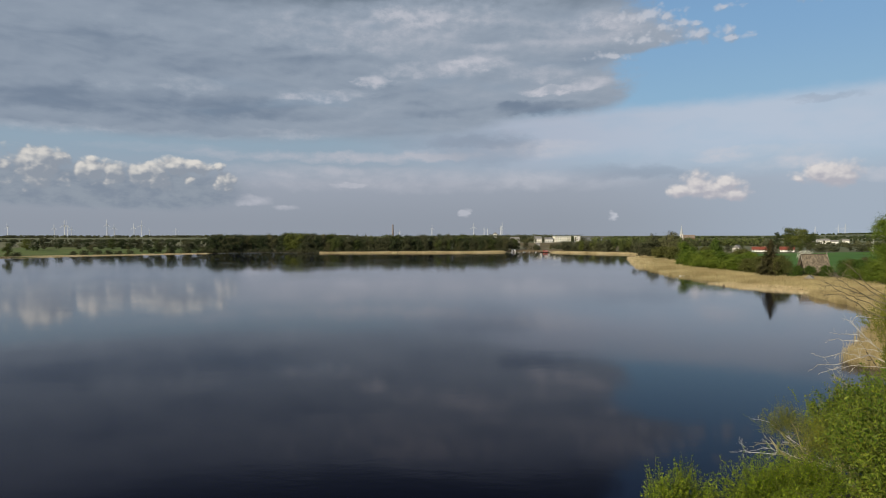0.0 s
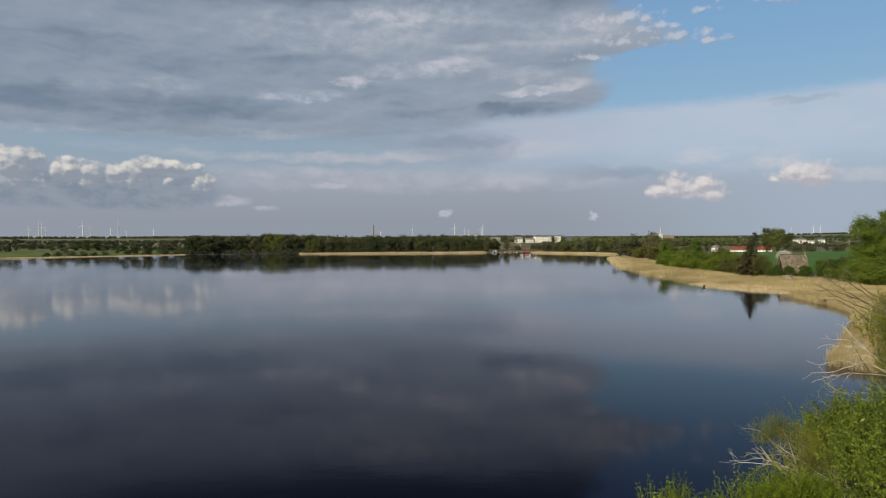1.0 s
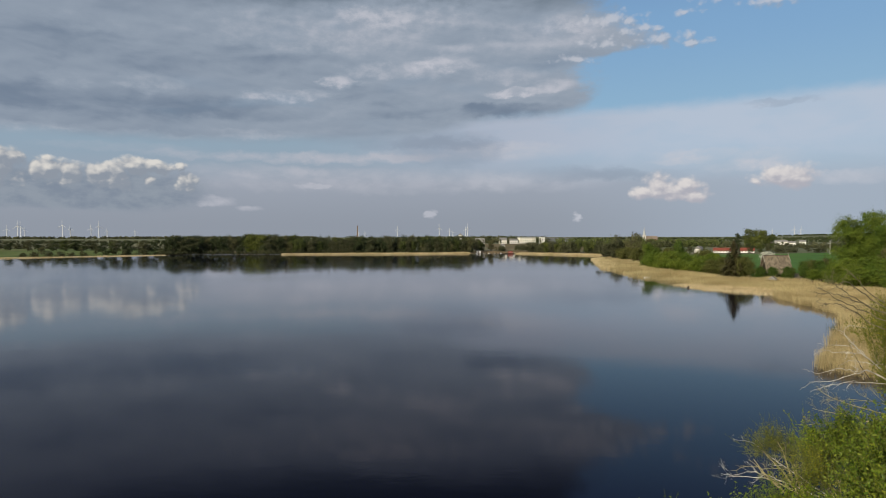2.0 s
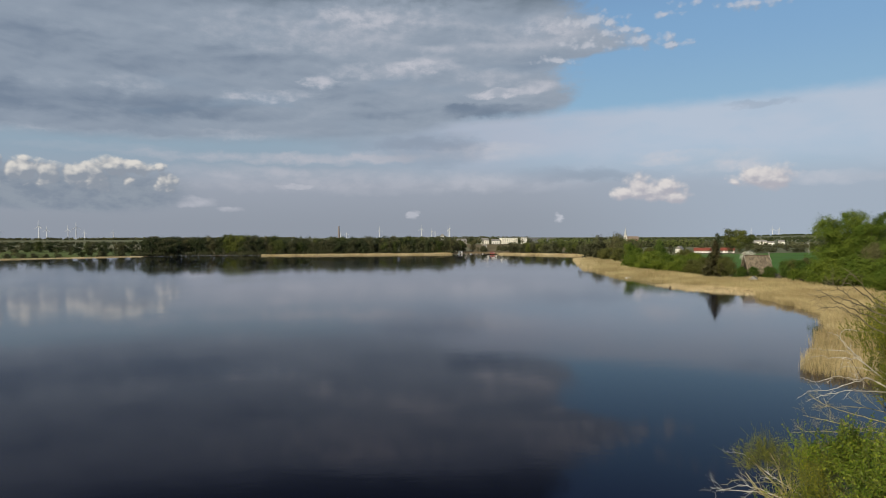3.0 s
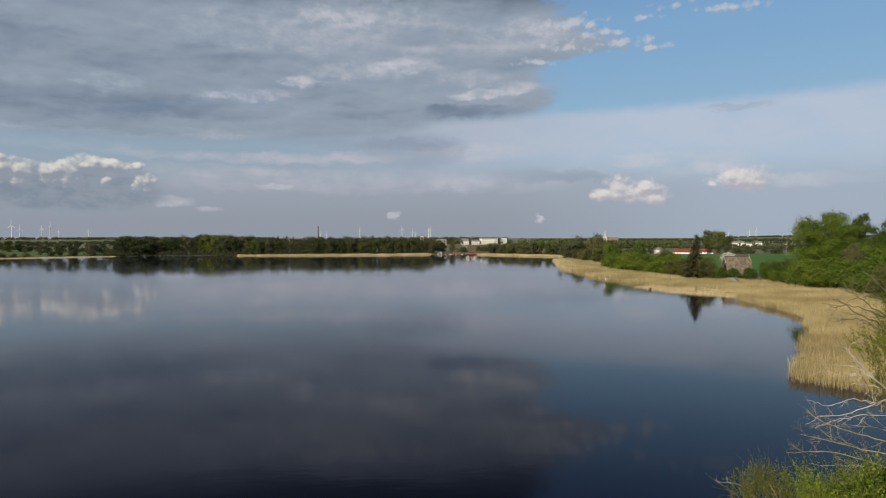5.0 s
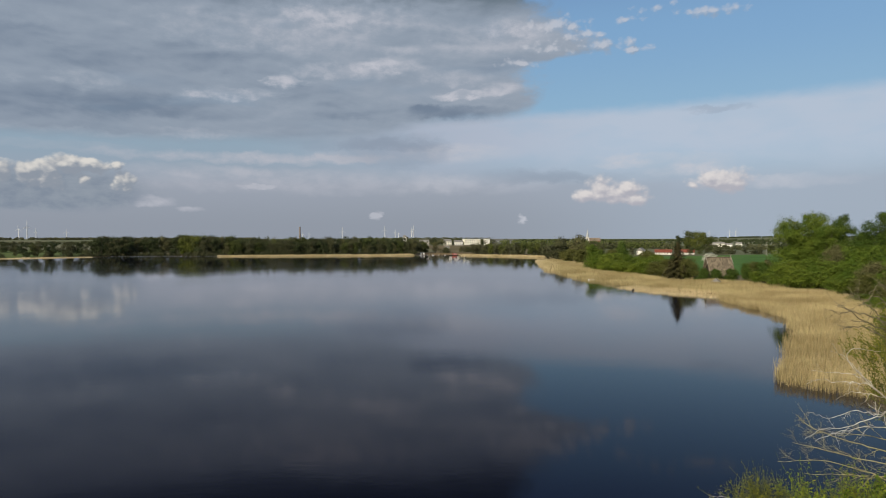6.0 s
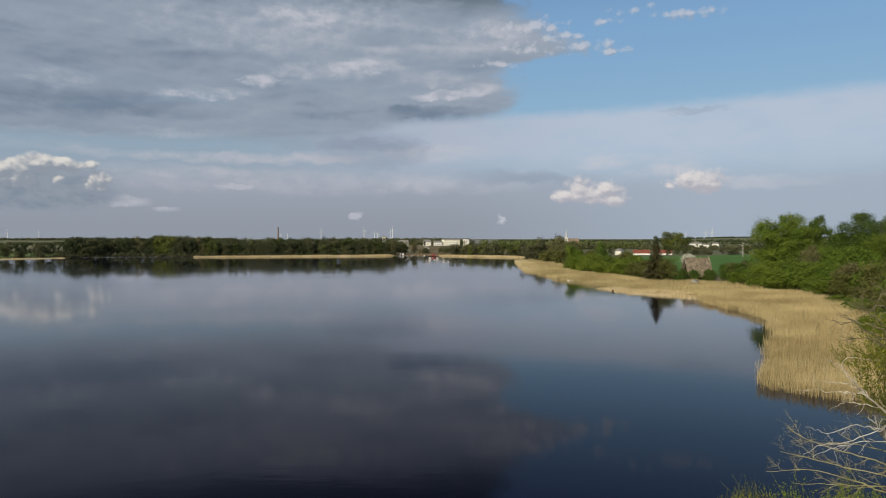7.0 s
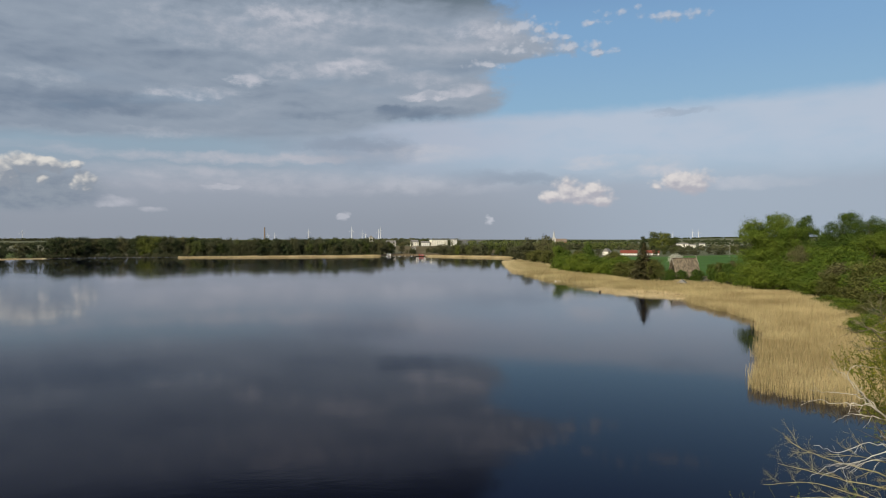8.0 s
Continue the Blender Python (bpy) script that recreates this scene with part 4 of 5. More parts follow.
wood(75, 830, 112, 880, 12, 20, (12, 16), ["far_olive", "far_bare", "far_green"], "trees by the landing")
wood(136, 822, 250, 690, 50, 26, (9, 13), ["far_olive", "far_green", "far_fresh", "far_bush", "far_green"], "trees behind the far reeds")
wood(205, 560, 222, 690, 18, 30, (12, 17), ["far_olive", "far_bare", "far_green", "far_olive"], "trees behind the far reeds")
# the far meadow: single trees and hedges with open grass between
plant_all([
    (-394, 633, 13.8, 0.95, "far_green"), (-409, 631, 12.3, 1.0, "far_alder"), (-396, 650, 4.7, 1.4, "far_bush"), (-425, 620, 13.0, 1.0, "far_alder"),
    (-483, 809, 14.4, 1.35, "far_fresh"), (-472, 809, 12.5, 1.3, "far_alder"), (-480, 840, 15.7, 1.1, "far_olive"), (-481, 873, 11.3, 1.5, "far_alder"),
    (-440, 840, 13.0, 1.6, "far_olive"), (-428, 840, 13.6, 1.4, "far_alder"), (-378, 750, 9.1, 1.5, "far_bare"),
], "single trees on the far meadow", 2)
plant_all([
    (-424, 873, 12.8, 1.6, "far_alder"), (-413, 873, 13.5, 1.5, "far_green"), (-402, 873, 13.5, 1.6, "far_alder"), (-392, 873, 13.5, 1.6, "far_alder"),
    (-382, 873, 12.8, 1.5, "far_olive"), (-643, 1039, 11.0, 1.8, "far_alder"), (-560, 1000, 7.0, 2.0, "far_bush"), (-533, 992, 8.1, 2.0, "far_bush"),
    (-492, 992, 8.9, 2.0, "far_bush"), (-460, 985, 8.0, 2.0, "far_bush"), (-430, 985, 8.5, 2.0, "far_olive"),
], "hedge across the far meadow", 2)
plant_all([
    (-317, 754, 14.6, 1.2, "far_alder"), (-307, 762, 15.2, 1.2, "far_olive"), (-296, 758, 15.8, 1.2, "far_alder"), (-285, 768, 14.6, 1.2, "far_bare"),
    (-283, 778, 14.4, 1.3, "far_olive"), (-273, 782, 16.3, 1.2, "far_alder"), (-262, 788, 17.5, 1.2, "far_alder"), (-294, 752, 6.5, 1.2, "far_bush"),
    (-278, 764, 6.5, 1.2, "far_bush"), (-266, 778, 7.7, 1.0, "far_bush"), (-330, 768, 10.5, 1.2, "far_olive"), (-342, 760, 8.0, 1.2, "far_bare"),
    (-305, 790, 15.0, 1.2, "far_alder"), (-290, 795, 15.5, 1.2, "far_olive"), (-320, 785, 13.5, 1.2, "far_green"),
], "trees where the meadow meets the wood", 2)
plant_all([
    (-374, 707, 4.0, 1.5, "far_bush"), (-363, 708, 5.1, 1.4, "far_bush"), (-352, 712, 5.4, 1.3, "far_bush"), (-343, 716, 5.0, 1.4, "far_bush"),
    (-333, 722, 4.2, 1.4, "far_bush"), (-324, 728, 4.0, 1.4, "far_bush"),
], "brown brushwood along the far shore", 2)
plant_all([
    (362, 704, 9, 1.2, "far_green"), (378, 718, 8, 1.3, "far_olive"), (345, 690, 8.5, 1.2, "far_alder"), (379, 695, 6.7, 1.5, "far_bush"), (388, 690, 5.6, 1.6, "far_bush"),
    (405, 691, 7.9, 1.6, "far_olive"), (409, 677, 6.9, 1.6, "far_bush"), (431, 687, 9, 1.6, "far_green"), (440, 681, 11, 1.6, "far_alder"), (440, 657, 11, 1.6, "far_olive"),
    (300, 730, 8, 1.6, "far_olive"), (318, 742, 9, 1.6, "far_green"), (285, 720, 9, 1.6, "far_bush"),
], "hedge behind the green field", 2)


def far_belt(label, x0, y0, x1, y1, depth, height, count, size, mat, seed):
    """Woods so far off that no tree can be told from the next: round heaps of leaf sprays along a line."""
    rng = np.random.default_rng(300 + seed)
    dx, dy = x1 - x0, y1 - y0
    ln = math.hypot(dx, dy)
    per = 40
    crowns = count // per
    count = crowns * per
    tall = height * np.repeat(rng.uniform(0.5, 1.0, crowns), per)
    d = rng.normal(0, 1, (count, 3))
    d /= np.linalg.norm(d, axis=1, keepdims=True)
    along = np.repeat(rng.random(crowns) * ln, per) + d[:, 0] * tall * 0.55
    off = np.repeat(rng.uniform(0, depth, crowns), per) + d[:, 1] * tall * 0.55
    x, y = x0 + dx / ln * along - dy / ln * off, y0 + dy / ln * along + dx / ln * off
    z = ground_height(np.stack((x, y), axis=1)) + tall * (0.46 + 0.46 * d[:, 2])
    v, f = leaf_cards(rng, np.column_stack((x, y, z)), d + np.array([[-0.2, -0.4, 0.4]]), size, 0.8)
    return tagged(new("far_wood", mesh_from("far_wood", v, f, mat)), label, "wood", kind="stuff")


# the belts' haze sits in their leaf colours
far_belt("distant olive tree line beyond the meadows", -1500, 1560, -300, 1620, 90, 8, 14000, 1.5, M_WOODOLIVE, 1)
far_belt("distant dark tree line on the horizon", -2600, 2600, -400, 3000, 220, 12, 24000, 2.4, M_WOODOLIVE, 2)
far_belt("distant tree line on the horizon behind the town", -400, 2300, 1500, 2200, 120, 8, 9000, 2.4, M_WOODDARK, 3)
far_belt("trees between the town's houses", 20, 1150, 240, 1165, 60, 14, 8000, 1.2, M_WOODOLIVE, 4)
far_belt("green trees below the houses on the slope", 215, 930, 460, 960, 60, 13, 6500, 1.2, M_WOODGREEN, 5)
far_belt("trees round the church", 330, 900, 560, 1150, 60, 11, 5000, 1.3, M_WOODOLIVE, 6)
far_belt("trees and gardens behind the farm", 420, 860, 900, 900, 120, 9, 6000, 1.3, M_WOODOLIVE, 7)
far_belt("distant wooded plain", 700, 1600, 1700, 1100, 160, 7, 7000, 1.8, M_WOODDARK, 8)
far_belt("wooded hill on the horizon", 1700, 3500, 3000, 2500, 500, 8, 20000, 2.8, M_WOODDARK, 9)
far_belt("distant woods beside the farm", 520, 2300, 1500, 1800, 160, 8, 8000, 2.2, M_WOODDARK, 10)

# ---- willows close to the camera, on the near shore ----
def shoots(rng, lobes, count, length, per, up=0.9):
    """Slender shoots rising from the skins of lobes: their lines, and leaf places along them."""
    base, out = lobe_points(rng, lobes, count, 0.36, 16, inner=0.4, rag=0.14)
    count = len(base)
    d = out * rng.uniform(0.2, 0.9, (count, 1)) + np.array([0, 0, up]) + rng.normal(0, 0.3, (count, 3))
    d /= np.linalg.norm(d, axis=1, keepdims=True)
    ln = length * rng.uniform(0.5, 1.25, count)
    bend = rng.normal(0, 0.18, (count, 3))
    t = (np.arange(per) + 0.5) / per
    pos = base[:, None, :] + d[:, None, :] * (ln[:, None] * t[None, :])[..., None] + bend[:, None, :] * (ln[:, None] * t[None, :] ** 2)[..., None]
    nor = np.repeat(d[:, None, :], per, axis=1) * 0.4 + rng.normal(0, 0.7, (count, per, 3))
    lines = [(np.stack((base[i], base[i] + d[i] * ln[i] * 0.5 + bend[i] * ln[i] * 0.25, base[i] + d[i] * ln[i] + bend[i] * ln[i])), (0.012, 0.009, 0.004)) for i in range(count)]
    return lines, pos.reshape(-1, 3), nor.reshape(-1, 3)


def near_willow(label, base, lobes, count, length, per, size, mat, seed, stems=7, narrow=0.4, keep=1.0, name="willow_bush", bark=M_BARK):
    rng = np.random.default_rng(500 + seed)
    ob = thing(name, label, "willow", at=(base[0], base[1], 0.0))
    off = np.array([base[0], base[1], 0.0])
    lobes = [tuple(np.array(l[:3]) - off) + tuple(l[3:]) for l in lobes]
    z0 = ground_z(*base[:2])
    wood_lines = []
    for l in lobes:
        for _ in range(max(1, stems // len(lobes))):
            to = np.array(l[:3]) + rng.normal(0, 0.4, 3) * np.array(l[3:]) - np.array([0, 0, z0])
            line = crooked(rng, (rng.normal(0, 0.35), rng.normal(0, 0.35), z0 - 0.3), to, np.linalg.norm(to), 0.11, 0.03, 7, 0.1)
            ramify(rng, line, 2, wood_lines, 0.45, 4, 0.22, 0.06, 0.7)
    v, f = tubes(wood_lines, 5)
    part("stem", mesh_from("stems", v, f, bark, True), parent=ob)
    lines, pos, nor = shoots(rng, break_up(rng, lobes, 6, 0.5), count, length, per)
    v, f = tubes(lines, 3)
    part("shoot", mesh_from("shoot", v, f, M_SHOOT), parent=ob, label="thin green shoots")
    if keep < 1.0:
        m = rng.random(len(pos)) < keep
        pos, nor = pos[m], nor[m]
    v, f = leaf_cards(rng, pos + rng.normal(0, 0.05, pos.shape), nor, size, narrow)
    part("leaves", mesh_from("leaves", v, f, mat), parent=ob)
    return ob


near_willow("low bright green willow bush at the lake's edge", (22, 47), [(16.6, 46.8, 3.4, 1.7, 1.7, 1.6), (19.2, 46.5, 2.6, 1.9, 1.9, 1.5), (21.5, 49.3, 2.9, 2.0, 2.0, 1.6), (24.5, 50.5, 2.9, 2.1, 2.0, 1.7), (27.5, 52.5, 3.0, 2.0, 2.0, 1.7), (23, 46.5, 2.5, 2.4, 2.2, 1.6)],
            3200, 1.5, 18, 0.075, M_WILLOW, 1, narrow=0.36)
near_willow("tall leafy willow bush overhanging the lake", (27, 40), [(20.8, 31.5, 11.2, 2.6, 2.8, 2.9), (23.5, 36.5, 10.4, 2.9, 3.0, 3.3), (26.8, 43, 9.2, 2.7, 3.0, 2.9), (24.5, 34, 6.5, 3.0, 3.4, 3.3), (28.4, 43.5, 5.2, 3.0, 4.0, 3.0), (27.8, 50.0, 8.0, 1.7, 1.7, 1.3), (30.4, 48.5, 6.6, 2.4, 2.6, 2.3)],
            7600, 1.1, 15, 0.085, M_NEARLEAF, 2, stems=14, narrow=0.42)
near_willow("budding olive sallow bush between the willows", (31, 54), [(28.6, 53.6, 5.2, 1.5, 1.5, 1.4), (30.6, 54.6, 5.6, 1.6, 1.6, 1.5), (29.8, 56.6, 4.2, 1.5, 1.5, 1.3), (32.6, 56.2, 4.8, 1.6, 1.6, 1.4)],
            620, 1.8, 15, 0.075, M_SALLOW, 6, narrow=0.35, keep=0.65, bark=M_TWIG)
near_willow("fresh green willow bush at the water", (36, 60), [(33.4, 61.0, 4.2, 1.2, 1.2, 1.3), (32.2, 61.6, 3.0, 1.0, 1.0, 1.0), (36.2, 58.6, 4.6, 1.7, 1.7, 1.6), (37.6, 63.2, 3.8, 1.5, 1.5, 1.4), (35.6, 65.8, 2.8, 1.1, 1.1, 1.1), (34.8, 56.4, 4.6, 1.5, 1.8, 1.5), (39, 60, 4.5, 2.0, 2.0, 1.6)],
            1500, 1.5, 16, 0.075, M_WILLOW, 3, narrow=0.32, keep=0.7, bark=M_TWIG)
near_willow("sparse budding willow bush leaning over the water", (34, 62), [(31.0, 64.8, 3.6, 0.8, 0.8, 0.7), (32.0, 65.0, 3.9, 0.8, 0.8, 0.7), (33.0, 64.4, 3.0, 0.7, 0.7, 0.7)],
            420, 1.5, 12, 0.065, M_SALLOW, 4, stems=6, keep=0.5, narrow=0.32, bark=M_TWIG)
near_willow("tall old willow with yellow-green leaves on its shore side", (45, 60), [(43.5, 66.5, 11.6, 2.8, 2.8, 2.4), (46, 62, 13, 3.6, 3.6, 2.8), (44.6, 69, 8.4, 2.4, 2.4, 2.0), (41.5, 62.5, 10.0, 1.6, 1.6, 1.5), (42, 56.5, 12, 2.4, 2.4, 2.2), (39.4, 62.6, 11.4, 2.0, 2.0, 1.8), (38.2, 59.2, 9.6, 1.9, 1.9, 1.7)],
            3400, 1.5, 12, 0.085, M_SALLOW, 5, stems=8, keep=0.85, name="willow_tree", narrow=0.35)


def curve_through(pts, steps):
    """A smooth line through points (Catmull-Rom)."""
    p = np.vstack((2 * pts[0] - pts[1], pts, 2 * pts[-1] - pts[-2]))
    t = np.linspace(0, 1, steps, endpoint=False)[:, None]
    out = []
    for a, b, c, d in zip(p, p[1:], p[2:], p[3:]):
        out.append(0.5 * (2 * b + (c - a) * t + (2 * a - 5 * b + 4 * c - d) * t ** 2 + (3 * b - a - 3 * c + d) * t ** 3))
    return np.vstack(out + [pts[-1:]])


def bough(label, base, reaches, radius, seed, mat, depth=2, count=4, ratio=0.4, lift=0.03, spread=0.55):
    """Bare boughs from one stem towards given ends, each with its twigs."""
    rng = np.random.default_rng(700 + seed)
    ob = thing("bare_willow", label, "bare tree", at=(base[0], base[1], 0.0))
    off = np.array([base[0], base[1], 0.0])
    for points in reaches:
        pts = np.array(points, dtype=float) - off
        line = curve_through(pts, 6)
        line[1:-1] += rng.normal(0, 0.035, (len(line) - 2, 3))
        out = []
        ramify(rng, (line, np.linspace(radius, radius * 0.2, len(line))), depth, out, ratio, count, 0.2, lift, spread, 4.0)
        v, f = tubes(out, 5)
        part("bough", mesh_from("bough", v, f, mat, True), parent=ob)
    return ob


bough("dead white boughs of an old willow over the lake", (44, 58), [
    [(44, 58, 0.3), (41, 58.5, 7.0), (35.7, 58.4, 10.8), (33.6, 57.6, 11.1), (32.2, 57.5, 11.4), (30.9, 57.4, 11.1), (30.1, 57.9, 11.3)],
    [(44, 58, 0.3), (41, 58.5, 7.0), (35.7, 58.4, 10.7), (33.6, 57.6, 11.0), (31.9, 57.8, 10.5), (30.6, 57.6, 10.5), (30.0, 58.0, 9.9)],
    [(44, 58, 5.0), (38, 59.0, 9.4), (34.6, 58.6, 10.2), (32.6, 58.8, 10.0), (31.2, 58.9, 9.5)],
], 0.042, 1, M_DEADWOOD, 2, 7, 0.25)
bough("leaning old willow with bleached dead branch ends", (46, 61), [
    [(46, 61, 0.3), (43.5, 62.5, 6.5), (38.9, 63.7, 10.7), (37.5, 63.6, 12.0), (36.8, 64.1, 12.9), (36.5, 65.0, 13.1)],
    [(46, 61, 0.3), (43.5, 62.5, 6.5), (38.9, 63.7, 10.7), (37.9, 63.8, 11.6), (36.9, 64.0, 12.8), (37.2, 63.8, 13.4), (38.1, 63.7, 13.3), (39.1, 63.4, 13.2)],
    [(43.5, 62.5, 6.5), (38.9, 63.7, 10.7), (37.8, 63.9, 11.5), (37.4, 64.3, 11.8), (36.9, 65.3, 11.7), (36.0, 66.0, 11.7)],
    [(43.5, 62.5, 6.5), (38.9, 63.7, 10.7), (37.6, 64.1, 11.3), (36.8, 64.8, 11.2), (36.4, 65.7, 11.2), (35.8, 66.2, 10.8)],
    [(43.5, 62.5, 6.5), (40.3, 63.7, 10.1), (39.6, 64.4, 10.3), (38.4, 64.8, 10.5), (37.9, 65.2, 10.4), (37.7, 66.0, 9.8)],
], 0.042, 5, M_DEADWOOD, 2, 5, 0.2)
bough("leafless tangled upper boughs of an old willow", (43, 57), [
    [(43, 57, 6.0), (37, 55.5, 13.5), (32.5, 54.6, 15.8), (30.2, 54.0, 16.6), (29.7, 54.4, 16.7), (29.3, 54.8, 16.6), (29.1, 55.0, 16.8)],
    [(43, 57, 8.0), (37, 55.5, 13.7), (32.5, 54.6, 15.8), (30.3, 53.9, 16.9), (29.5, 53.6, 17.4), (29.0, 53.8, 17.9)],
    [(43, 57, 7.0), (37, 55.5, 13.2), (32.5, 54.6, 15.4), (30.1, 54.1, 16.3), (28.9, 53.8, 17.0), (28.6, 54.1, 17.1)],
    [(43, 57, 8.0), (37, 55.5, 13.9), (32.5, 54.6, 16.3), (30.6, 53.9, 17.4), (29.7, 53.7, 17.3), (29.0, 53.8, 17.6)],
    [(43, 57, 8.0), (37, 55.5, 14.2), (32.5, 54.6, 16.6), (30.8, 53.9, 17.9), (29.9, 53.6, 17.6)],
    [(43, 57, 6.0), (37, 55.5, 12.6), (32.7, 54.4, 14.7), (30.3, 53.9, 16.0), (29.5, 53.9, 16.1), (28.8, 53.9, 16.0)],
], 0.048, 2, M_DARKTWIG, 2, 9, 0.24, 0.05, 0.8)
bough("bare twiggy willow boughs hanging low over the water", (52, 71), [
    [(52, 71, 0.4), (49, 73, 3.2), (46, 74.2, 4.2), (43.8, 75.8, 4.8), (42.6, 76.8, 5.6)],
    [(52, 71, 0.4), (48.5, 73, 2.6), (45, 74.5, 3.3), (42.2, 77, 3.7)],
    [(52, 71, 0.3), (48, 73, 1.6), (45, 76.5, 2.2), (41.4, 77.6, 2.0)],
    [(52, 71, 0.4), (49, 71, 4.0), (46.2, 72.5, 5.2), (43.4, 73.4, 5.4)],
    [(52, 71, 0.4), (50, 72.5, 1.8), (47, 75.5, 1.3), (43.6, 77.5, 1.0)],
], 0.075, 3, M_TWIG, 3, 7, 0.5, 0.02, 0.42)
bough("white bare branches reaching low over the water", (35.5, 62.5), [
    [(35.5, 62.5, 0.3), (33.2, 64.5, 2.0), (31.8, 65.6, 3.0), (30.6, 65.6, 4.0), (29.2, 65.4, 4.3)],
    [(35.5, 62.5, 0.2), (32.6, 64.6, 1.2), (30.6, 65.2, 1.8), (28.8, 65.0, 1.7)],
    [(35.5, 62.5, 0.2), (32.8, 65.4, 1.0), (30.2, 66.4, 1.0), (28.6, 66.8, 1.2)],
], 0.06, 4, M_DEADWOOD, 2, 6, 0.35)

# ---- the thatched house, huts and small things on the shore ----
def prism(bm, x0, x1, y0, y1, z0, z1, hip=0.0, over=0.0):
    """A pitched roof with its ridge along x; hip: how far the ridge ends stand in."""
    x0, x1, y0, y1 = x0 - over, x1 + over, y0 - over, y1 + over
    ym = (y0 + y1) / 2
    v = [bm.verts.new(p) for p in ((x0, y0, z0), (x1, y0, z0), (x1, y1, z0), (x0, y1, z0), (x0 + hip, ym, z1), (x1 - hip, ym, z1))]
    for f in ((0, 1, 5, 4), (2, 3, 4, 5), (3, 0, 4), (1, 2, 5), (3, 2, 1, 0)):
        bm.faces.new([v[i] for i in f])
    return bm


def window(parent, x, y, z, w, h, face, glass=None):
    """A window set into a wall that faces -y ('s') or -x ('w'): frame and pane."""
    d = 0.05
    if face == "s":
        win = part("window", block(x - w / 2 - 0.08, x + w / 2 + 0.08, y - d, y + 0.1, z - 0.08, z + h + 0.08), M_WHITE, parent)
        part("pane", block(x - w / 2, x + w / 2, y - d - 0.02, y + 0.05, z, z + h), glass or M_PANE, win)
    else:
        win = part("window", block(x - d, x + 0.1, y - w / 2 - 0.08, y + w / 2 + 0.08, z - 0.08, z + h + 0.08), M_WHITE, parent)
        part("pane", block(x - d - 0.02, x + 0.05, y - w / 2, y + w / 2, z, z + h), glass or M_PANE, win)
    return win


def gabled_house(name, label, at, turn, size, eaves, ridge, wall, roof, hip=0.0, over=0.4, rows=1, cols=4, w=1.0, h=1.2, chimney=False):
    """A house with its ridge along its own x."""
    lx, ly = size
    ob = thing(name, label, "house", at=(*at, ground_z(*at)), turn=turn)
    wallob = part("wall", block(-lx / 2, lx / 2, -ly / 2, ly / 2, -0.5, eaves), wall, ob)
    if not hip:
        bm = prism(bmesh.new(), -lx / 2 + 0.02, lx / 2 - 0.02, -ly / 2 + 0.02, ly / 2 - 0.02, eaves - 0.02, ridge - 0.25)
        part("gable", bm, wall, ob)
    rf = part("roof", prism(bmesh.new(), -lx / 2, lx / 2, -ly / 2, ly / 2, eaves - over * 0.6, ridge, hip, over), roof, ob)
    if chimney:
        part("chimney", block(lx * 0.2 - 0.4, lx * 0.2 + 0.4, -0.4, 0.4, ridge - 1.5, ridge + 1.0), M_BRICK, rf)
    for r in range(rows):
        z = 0.9 + r * (eaves / rows)
        for c in range(cols):
            window(wallob, -lx / 2 + lx * (c + 0.5) / cols, -ly / 2, z, w, h, "s")
    return ob


